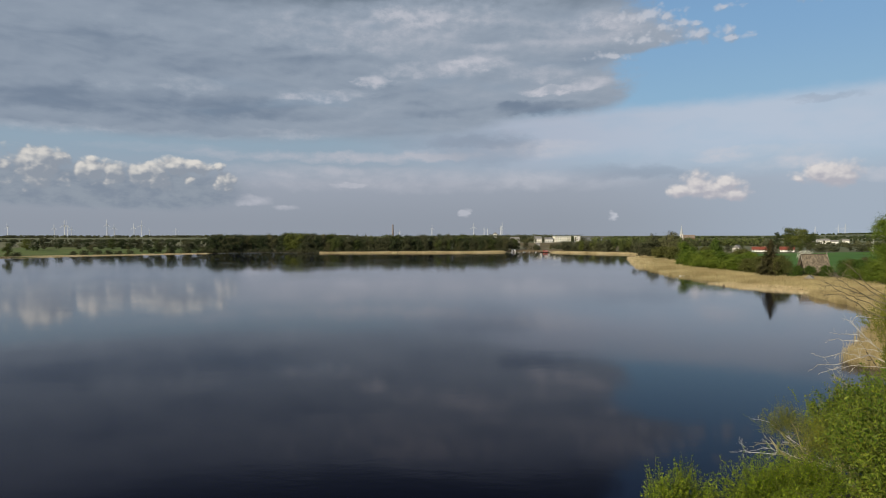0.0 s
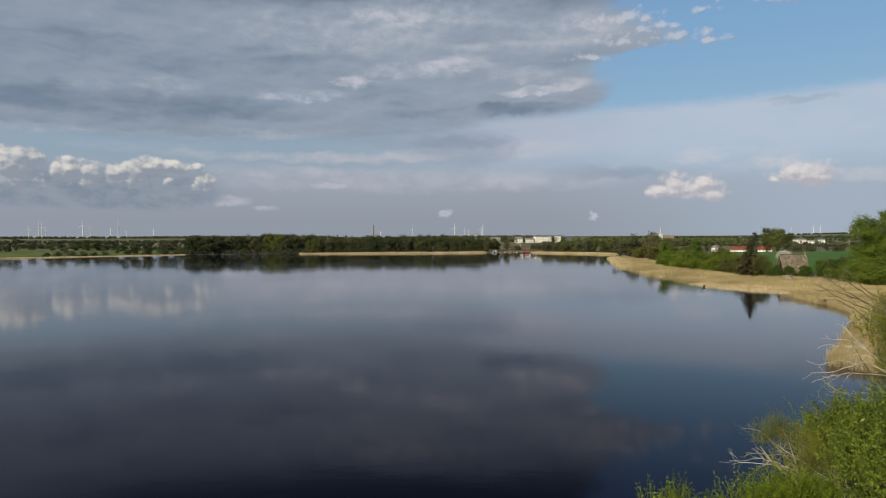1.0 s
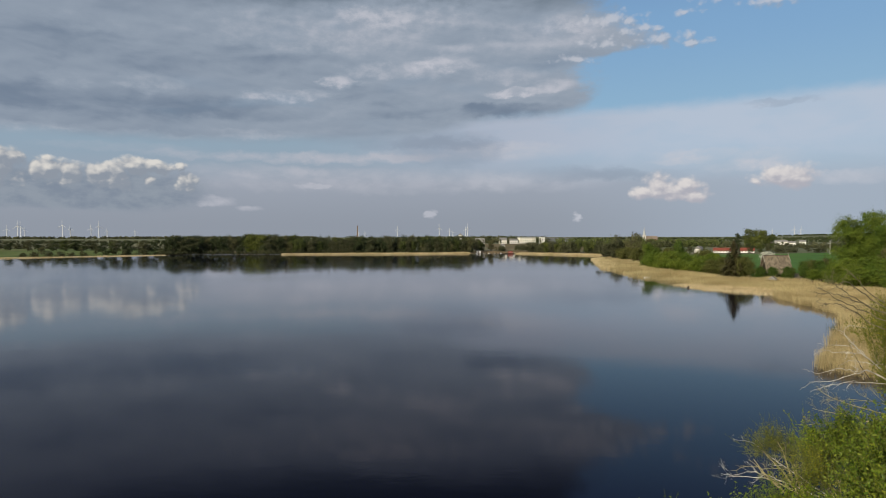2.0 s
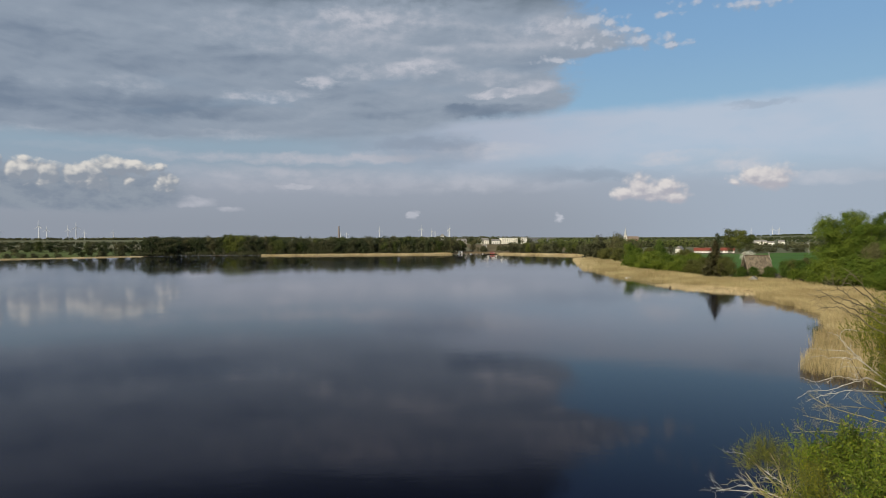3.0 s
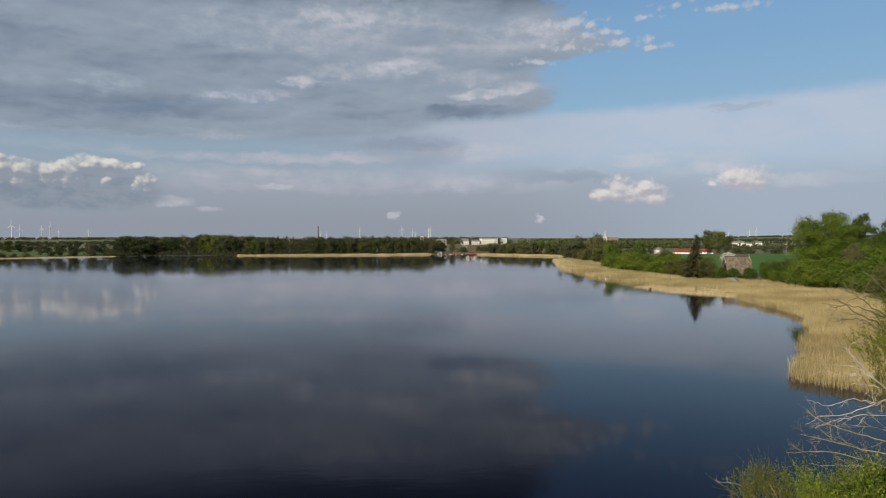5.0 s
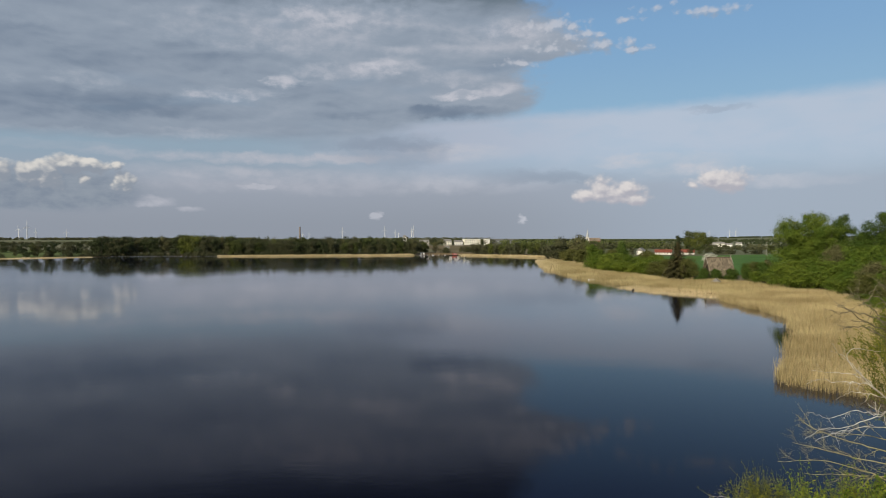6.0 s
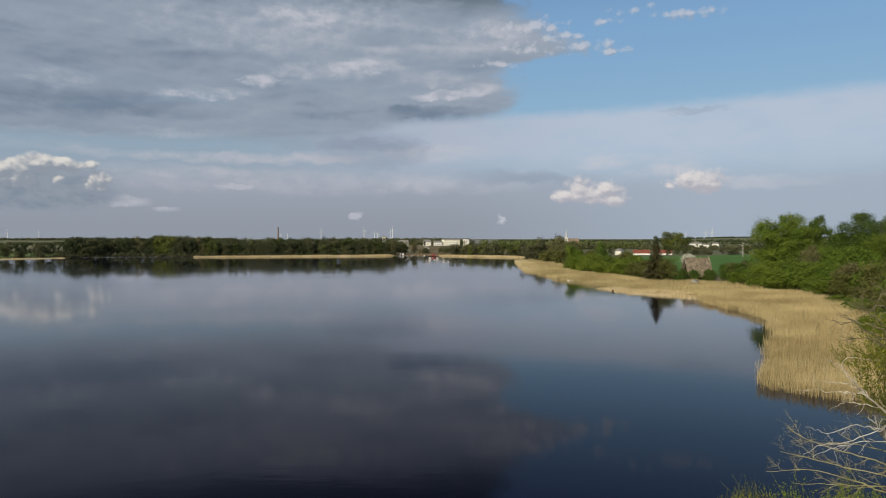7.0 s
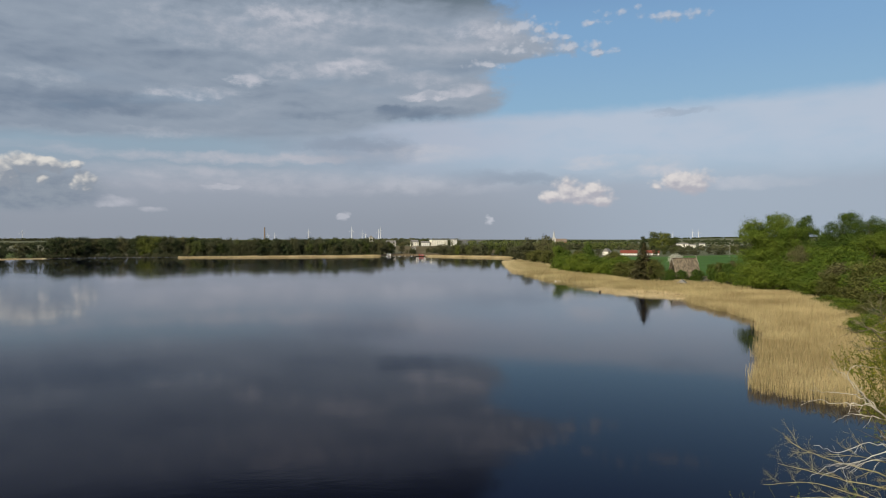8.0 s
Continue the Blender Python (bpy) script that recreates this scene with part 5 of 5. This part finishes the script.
def thatched_house(at, turn):
    """Steep thatched roof almost to the ground, open timber gable, rough shaggy surface."""
    ob = thing("thatched_house", "weathered grey-brown thatched house with a steep roof among shrubs", "house", at=(*at, ground_z(*at)), turn=turn)
    lx, ly, eaves, ridge = 12.4, 9.6, 2.4, 9.9
    part("wall", block(-lx / 2 + 0.4, lx / 2 - 0.4, -ly / 2 + 0.7, ly / 2 - 0.7, -0.4, eaves + 0.4), M_TIMBER, ob)
    # thatch: two thick shaggy slopes built of overlapping courses
    rng = np.random.default_rng(31)
    for side in (-1, 1):
        bm = bmesh.new()
        n, m = 28, 12
        top, low = [], []
        for j in range(m + 1):
            t = j / m
            for i in range(n + 1):
                u = i / n
                x = (u - 0.5) * (lx - 0.9 * (1 - t))
                y = side * (0.05 + (ly / 2 + 0.5) * t ** 0.96)
                z = ridge - (ridge - 1.5) * t + rng.normal(0, 0.05) - (0.12 if j == m else 0) * rng.random()
                top.append(bm.verts.new((x + rng.normal(0, 0.03), y + side * rng.uniform(0, 0.08), z)))
                low.append(bm.verts.new((x, y - side * 0.22, z - 0.3)))
        q = lambda a, i, j: a[j * (n + 1) + i]
        for j in range(m):
            for i in range(n):
                f = [q(top, i, j), q(top, i + 1, j), q(top, i + 1, j + 1), q(top, i, j + 1)]
                g = [q(low, i, j), q(low, i, j + 1), q(low, i + 1, j + 1), q(low, i + 1, j)]
                bm.faces.new(f if side < 0 else f[::-1])
                bm.faces.new(g if side < 0 else g[::-1])
        for i in range(n):
            bm.faces.new((q(top, i, m), q(top, i + 1, m), q(low, i + 1, m), q(low, i, m)))
            bm.faces.new((q(top, i, 0), q(low, i, 0), q(low, i + 1, 0), q(top, i + 1, 0)))
        for j in range(m):
            bm.faces.new((q(top, 0, j), q(top, 0, j + 1), q(low, 0, j + 1), q(low, 0, j)))
            bm.faces.new((q(top, n, j), q(low, n, j), q(low, n, j + 1), q(top, n, j + 1)))
        bmesh.ops.recalc_face_normals(bm, faces=bm.faces)
        part("roof", bm, M_THATCH, ob)
    part("ridge_cap", block(-lx / 2 + 0.4, lx / 2 - 0.4, -0.45, 0.45, ridge - 0.12, ridge + 0.22, 0.15), M_THATCH, ob)
    for side in (-1, 1):
        bm = bmesh.new()
        x = side * (lx / 2 - 1.2)
        xt = side * (lx / 2 - 1.5)
        v = [bm.verts.new(p) for p in ((x, -ly / 2 + 0.9, eaves), (x, ly / 2 - 0.9, eaves), (xt, 0, ridge - 0.6), (x - side * 0.2, -ly / 2 + 0.9, eaves), (x - side * 0.2, ly / 2 - 0.9, eaves), (xt - side * 0.2, 0, ridge - 0.6))]
        for f in ((0, 1, 2), (5, 4, 3), (0, 3, 4, 1), (1, 4, 5, 2), (2, 5, 3, 0)):
            bm.faces.new([v[i] for i in f])
        bmesh.ops.recalc_face_normals(bm, faces=bm.faces)
        # besides the recess, the timber colour itself carries the gable's shade
        gable = part("gable", bm, M_TIMBER, ob)
        part("beam", block(x - 0.08 if side > 0 else x - 0.14, x + 0.14 if side > 0 else x + 0.08, -ly / 2 + 0.6, ly / 2 - 0.6, eaves + 0.02, eaves + 0.34), M_WHITE, gable)
        # crossed boards over the ridge's end
        for lean in (-1, 1):
            v, f = tubes([(np.array([(side * (lx / 2 - 0.15), lean * 2.2, ridge - 2.9), (side * (lx / 2 - 0.35), 0.0, ridge + 0.3), (side * (lx / 2 - 0.4), -lean * 0.75, ridge + 1.2)]), (0.16, 0.15, 0.12))], 4)
            part("gable_board", mesh_from("gable_board", v, f, M_PLANK), parent=ob)
    return ob


thatched_house((173.4, 325.5), -4)


def blossom_tree(at, h):
    rng = np.random.default_rng(41)
    ob = thing("blossom_tree", "fruit tree in white blossom behind the thatched house", "tree", at=(*at, ground_z(*at)))
    out = []
    ramify(rng, crooked(rng, (0, 0, -0.3), (0, 0, 1), h * 0.8, 0.2, 0.05, 7, 0.1), 2, out, 0.5, 6, 0.2, 0.1, 0.8)
    v, f = tubes(out)
    part("trunk", mesh_from("trunk", v, f, M_BARK, True), parent=ob)
    lob = [(rng.normal(0, 1.5), rng.normal(0, 1.5), h * rng.uniform(0.6, 0.95), 1.6, 1.6, 1.3) for _ in range(9)]
    c, d = lobe_points(rng, lob, 1500, 0.35, 6)
    v, f = leaf_cards(rng, c, d, 0.3)
    part("crown", mesh_from("crown", v, f, M_BLOSSOM), parent=ob, label="white blossom")


blossom_tree((177.5, 340), 10.8)


def shed(name, label, at, turn, size, eaves, ridge, wall, roof):
    lx, ly = size
    ob = thing(name, label, "shed", at=(*at, ground_z(*at)), turn=turn)
    body = part("wall", block(-lx / 2, lx / 2, -ly / 2, ly / 2, -0.4, eaves), wall, ob)
    part("door", block(-0.4, 0.4, -ly / 2 - 0.05, -ly / 2 + 0.05, 0.0, min(1.9, eaves - 0.1)), M_TIMBER, body)
    part("gable", prism(bmesh.new(), -lx / 2 + 0.02, lx / 2 - 0.02, -ly / 2 + 0.02, ly / 2 - 0.02, eaves - 0.02, ridge - 0.15), wall, ob)
    part("roof", prism(bmesh.new(), -lx / 2, lx / 2, -ly / 2, ly / 2, eaves - 0.15, ridge, 0.0, 0.3), roof, ob)
    return ob


shed("boat_shed", "low shed with a pale grey felt roof behind the reeds", (155.5, 295), 55, (4.2, 3.4), 1.3, 2.7, M_TIMBER, M_SLATE)
part_post = thing("mooring_stump", "dark wooden stump in the water at the reed edge", "post", at=(111, 274, 0))
part("stump", mesh_from("stump", *tubes([(np.array([(0, 0, -1.0), (0.05, 0, 0.2), (0.08, 0.02, 0.75), (0.08, 0.02, 0.8)]), (0.42, 0.4, 0.36, 0.02))], 9), M_TIMBER, True), parent=part_post)

# ---- the landing on the far shore ----
def jetty(at, turn, length):
    ob = thing("jetty", "grey plank jetty on posts at the far landing", "jetty", at=(*at, 0.0), turn=turn)
    for i in range(int(length / 0.6)):
        part("plank", block(i * 0.6, i * 0.6 + 0.54, -0.9, 0.9, 0.62, 0.70), M_PLANK, ob)
    for i in range(int(length / 4) + 1):
        for s in (-0.85, 0.85):
            part("post", block(i * 4 - 0.12, i * 4 + 0.12, s - 0.12, s + 0.12, -1.5, 1.3, 0.04), M_TIMBER, ob)
    return ob


jetty((84, 800), 12, 32)


def rowing_boat(at, turn, mat, label):
    ob = thing("boat", label, "boat", "boats at the landing", at=(*at, 0.0), turn=turn)
    bm = bmesh.new()
    rings = []
    for i in range(9):
        t = i / 8
        w = 0.85 * math.sin(min(1.0, t * 1.6 + 0.25) * 1.57) * (1 - max(0, t - 0.6) ** 2 * 5.6)
        ring = [bm.verts.new((t * 5 - 2.5, w * math.sin(a) * 1.0, 0.42 - 0.6 * math.cos(a) * (1 if abs(a) < 1.5 else 0.2) + t * t * 0.25)) for a in (-1.57, -1.0, -0.4, 0.4, 1.0, 1.57)]
        rings.append(ring)
    for a, b in zip(rings, rings[1:]):
        for k in range(5):
            bm.faces.new((a[k], b[k], b[k + 1], a[k + 1]))
    bm.faces.new(rings[0])
    bm.faces.new(rings[-1][::-1])
    bmesh.ops.recalc_face_normals(bm, faces=bm.faces)
    part("hull", bm, mat, ob)
    for x in (-1.2, 0.3):
        part("thwart", block(x - 0.15, x + 0.15, -0.72, 0.72, 0.3, 0.36), M_PLANK, ob)
    return ob


for x, y, turn, mat, label in [(80, 796, 70, M_WHITE, "white rowing boat at the landing"), (88, 797, 80, M_PLANK, "grey rowing boat at the landing"), (95, 800, 60, M_WHITE, "white rowing boat at the landing"),
                               (101, 803, 95, M_PLANK, "grey rowing boat at the landing"), (108, 799, 75, M_WHITE, "white rowing boat at the landing")]:
    rowing_boat((x, y), turn, mat, label)


rowing_boat((118.5, 341), 35, M_WHITE, "white rowing boat pushed into the reeds")


def red_raft(at, turn):
    ob = thing("red_houseboat", "red floating boathouse moored at the landing", "houseboat", at=(*at, 0.0), turn=turn)
    part("hull", block(-6, 6, -2.2, 2.2, -0.4, 0.7, 0.2), M_TIMBER, ob)
    cab = part("cabin", block(-2.0, 2.6, -1.6, 1.6, 0.7, 2.9, 0.05), M_RED, ob)
    for x in (-1.2, 0.3, 1.8):
        window(cab, x, -1.6, 1.5, 0.9, 0.9, "s")
    part("roof", block(-2.4, 3.0, -2.0, 2.0, 2.9, 3.12, 0.05), M_TILE, ob)
    for x in (-5.6, -4.2, 4.4, 5.6):
        part("rail_post", block(x - 0.05, x + 0.05, -2.1, -2.0, 0.9, 1.9), M_WHITE, ob)
    return ob


red_raft((117, 786), 8)
shed("kiosk", "small white kiosk with a flat roof at the landing", (85, 824), 0, (4.6, 3.2), 2.3, 2.9, M_PLASTER, M_SLATE)
shed("boathouse", "dark boathouse on the far shore", (72, 822), 10, (7, 5), 2.6, 4.4, M_TIMBER, M_SLATE)

# ---- town, church, farm ----
def flats(label, at, turn, size, height, storeys, bays, wall, roof):
    lx, ly = size
    ob = thing("apartment_block", label, "building", "blocks on the slope", at=(*at, ground_z(*at)), turn=turn)
    body = part("wall", block(-lx / 2, lx / 2, -ly / 2, ly / 2, -3.0, height), wall, ob)
    part("roof", block(-lx / 2 - 0.3, lx / 2 + 0.3, -ly / 2 - 0.3, ly / 2 + 0.3, height, height + 0.5), roof, ob)
    for s in range(storeys):
        for b in range(bays):
            window(body, -lx / 2 + lx * (b + 0.5) / bays, -ly / 2, 0.9 + s * (height / storeys), lx / bays * 0.3, height / storeys * 0.36, "s")
    return ob


flats("cream white apartment block on the slope above the lake", (189, 1100), 10, (26, 12), 9.2, 3, 7, M_CREAM, M_SLATE)
flats("white end of a tall apartment block", (214, 1102), 10, (6, 12), 9.6, 4, 2, M_PLASTER, M_SLATE)
flats("long grey concrete building behind the trees", (268, 1248), 12, (52, 12), 8.0, 3, 13, M_GREYWALL, M_SLATE)
gabled_house("house", "cream house with a low roof above the landing", (146, 1060), 10, (10, 9), 6.0, 9.2, M_CREAM, M_SLATE, cols=3, rows=2)
gabled_house("house", "white house with a grey roof above the landing", (163, 1064), 10, (13, 9), 5.0, 7.6, M_PLASTER, M_SLATE, cols=4, rows=1)
gabled_house("house", "small white house on the bank", (132, 960), 6, (5, 4), 2.6, 4.2, M_PLASTER, M_SLATE, cols=2)
gabled_house("house", "pale house roof among the trees", (112, 1075), 5, (14, 8), 5.5, 8.6, M_PALEBRICK, M_SLATE, cols=4)
gabled_house("house", "white tower house above the wood", (86, 1128), 0, (6, 6), 13.0, 16.0, M_PLASTER, M_SLATE, hip=2.8, cols=1, rows=3)
gabled_house("farmhouse", "long white farmhouse with a red tiled roof beyond the field", (331, 722), -24, (17, 9), 2.4, 5.3, M_PLASTER, M_TILE, cols=6, chimney=True)
gabled_house("farmhouse", "white barn gable beside the farmhouse", (312, 735), 50, (10, 7), 4.2, 7.4, M_PLASTER, M_SLATE, cols=2)
gabled_house("farmhouse", "red roofed barn beyond the field", (353, 712), -24, (13, 9), 2.3, 5.2, M_PLASTER, M_TILE, cols=4)
for x, y, lx, h, lab in [(640, 1168, 20, 6, "white hall far beyond the fields"), (668, 1151, 10, 6, "white house far beyond the fields"), (654, 1160, 12, 4, "low white house far beyond the fields"),
                         (540, 1010, 14, 4, "low white house by the far gardens"), (455, 1150, 16, 5, "pale house beyond the farm"), (470, 1290, 24, 5, "long white hall beyond the farm"), (395, 1040, 12, 5, "white house beyond the thicket")]:
    gabled_house("house", lab, (x, y), -28, (lx, 9), h, h + 2.5, M_PLASTER, M_SLATE, cols=4)


def church(at, turn):
    ob = thing("church", "brick church with a tall pale spire", "church", at=(*at, ground_z(*at)), turn=turn)
    tower = part("tower", block(-2.9, 2.9, -2.9, 2.9, -1, 15.5), M_PALEBRICK, ob)
    for z in (5, 10.5):
        window(tower, 0, -2.9, z, 1.3, 2.6, "s")
    bm = bmesh.new()
    bmesh.ops.create_cone(bm, cap_ends=True, segments=8, radius1=2.9, radius2=0.1, depth=13.5, matrix=Matrix.Translation((0, 0, 22.2)) @ Matrix.Rotation(radians(22.5), 4, "Z"))
    spire = part("spire", bm, M_SPIRE, ob)
    part("finial", block(-0.12, 0.12, -0.12, 0.12, 28.8, 30.6), M_SLATE, spire)
    nave = part("nave", block(3.4, 22, -5, 5, -1, 8.0), M_BRICK, ob)
    for x in (6, 10, 14, 18):
        window(nave, x, -5, 2.6, 1.3, 3.6, "s")
    part("roof", prism(bmesh.new(), 3.4, 22, -5, 5, 7.8, 14.0, 0.0, 0.3), M_OLDBRICK, ob)
    part("gable", prism(bmesh.new(), 3.5, 21.9, -4.8, 4.8, 7.9, 13.6), M_BRICK, ob)
    return ob


church((417, 1212), -14)


def chimney_stack(at, top):
    ob = thing("factory_chimney", "tall slim brown brick factory chimney", "chimney", at=(*at, ground_z(*at)))
    v, f = tubes([(np.array([(0, 0, -1), (0, 0, top * 0.5), (0, 0, top - 1.2)]), (1.9, 1.6, 1.2))], 14)
    part("shaft", mesh_from("shaft", v, f, M_OLDBRICK, True), parent=ob)
    v, f = tubes([(np.array([(0, 0, top - 1.3), (0, 0, top - 1.2), (0, 0, top), (0, 0, top + 0.02)]), (1.2, 1.45, 1.45, 0.6))], 14)
    part("cap", mesh_from("cap", v, f, M_OLDBRICK), parent=ob)


chimney_stack((-109, 1526), 39)

# ---- wind turbines on the horizon ----
def wind_turbine():
    ob = thing("wind_turbine", "white three-bladed wind turbine on the horizon", "wind turbine", "wind turbines")
    v, f = tubes([(np.array([(0, 0, -20), (0, 0, 30), (0, 0, 59)]), (2.5, 2.1, 1.6))], 10)
    part("tower", mesh_from("tower", v, f, M_TOWER, True), parent=ob)
    part("nacelle", block(-1.6, 1.6, -3.2, 4.5, 58.4, 61.8, 0.4), M_TOWER, ob)
    bm = bmesh.new()
    bmesh.ops.create_uvsphere(bm, u_segments=10, v_segments=6, radius=1.7, matrix=Matrix.Translation((0, -3.6, 60)))
    hub = part("hub", bm, M_TOWER, ob)
    for k in range(3):
        a = radians(90 + 120 * k)
        u, w = np.array([math.cos(a), 0, math.sin(a)]), np.array([-math.sin(a), 0, math.cos(a)])
        c = np.array([0, -3.8, 60])
        rows = [(1.0, 1.0), (6, 2.2), (16, 1.5), (27, 0.35)]
        vs, fs = [], []
        for r, ch in rows:
            for sx, sy in ((-0.35, 0), (0, -0.22), (0.65, 0), (0, 0.22)):
                vs.append(c + u * r + w * ch * sx + np.array([0, ch * sy, 0]))
        for i in range(3):
            for j in range(4):
                fs.append((i * 4 + j, i * 4 + (j + 1) % 4, i * 4 + 4 + (j + 1) % 4, i * 4 + 4 + j))
        part("blade", mesh_from("blade", vs, fs, M_TOWER), parent=hub)
    return ob


TURBINES = [
    (-2290, 3640, 55, 10), (-2108, 3753, 50, 40), (-2065, 3776, 66, 75), (-2053, 3783, 64, 20), (-2037, 3792, 44, 100), (-1880, 3872, 72, 30), (-1847, 3888, 52, 60), (-1755, 3931, 55, 15),
    (-1720, 3946, 68, 90), (-1682, 3962, 40, 5), (-1550, 4016, 40, 50), (-308, 4295, 30, 0), (-270, 4297, 30, 35), (-70, 4305, 50, 80), (190, 4302, 58, 10),
    (253, 4299, 42, 45), (274, 4297, 34, 70), (354, 4292, 50, 20), (364, 4291, 60, 95), (2132, 3741, 44, 15), (2160, 3725, 44, 55), (2036, 3795, 36, 80),
]
first = None
for x, y, hub, spin in TURBINES:
    s = hub / 60
    m = pose(x, y, 11, 0, 0, spin * 0.6 - 30) @ Matrix.Diagonal((s ** 0.5, s ** 0.5, s, 1))
    if first is None:
        first = wind_turbine()
        first_m = m
    else:
        copy_thing(first, m)
first.matrix_basis = first_m


def pole(at, h):
    ob = thing("utility_pole", "pale concrete utility pole by the field", "pole", "poles by the field", at=(*at, ground_z(*at)))
    v, f = tubes([(np.array([(0, 0, -0.5), (0, 0, h * 0.5), (0, 0, h)]), (0.1, 0.08, 0.06))], 8)
    part("mast", mesh_from("mast", v, f, M_CONCRETE, True), parent=ob)
    part("crossarm", block(-1.2, 1.2, -0.09, 0.09, h - 0.8, h - 0.6), M_CONCRETE, ob)


pole((384, 620), 13)
pole((378, 612), 11)
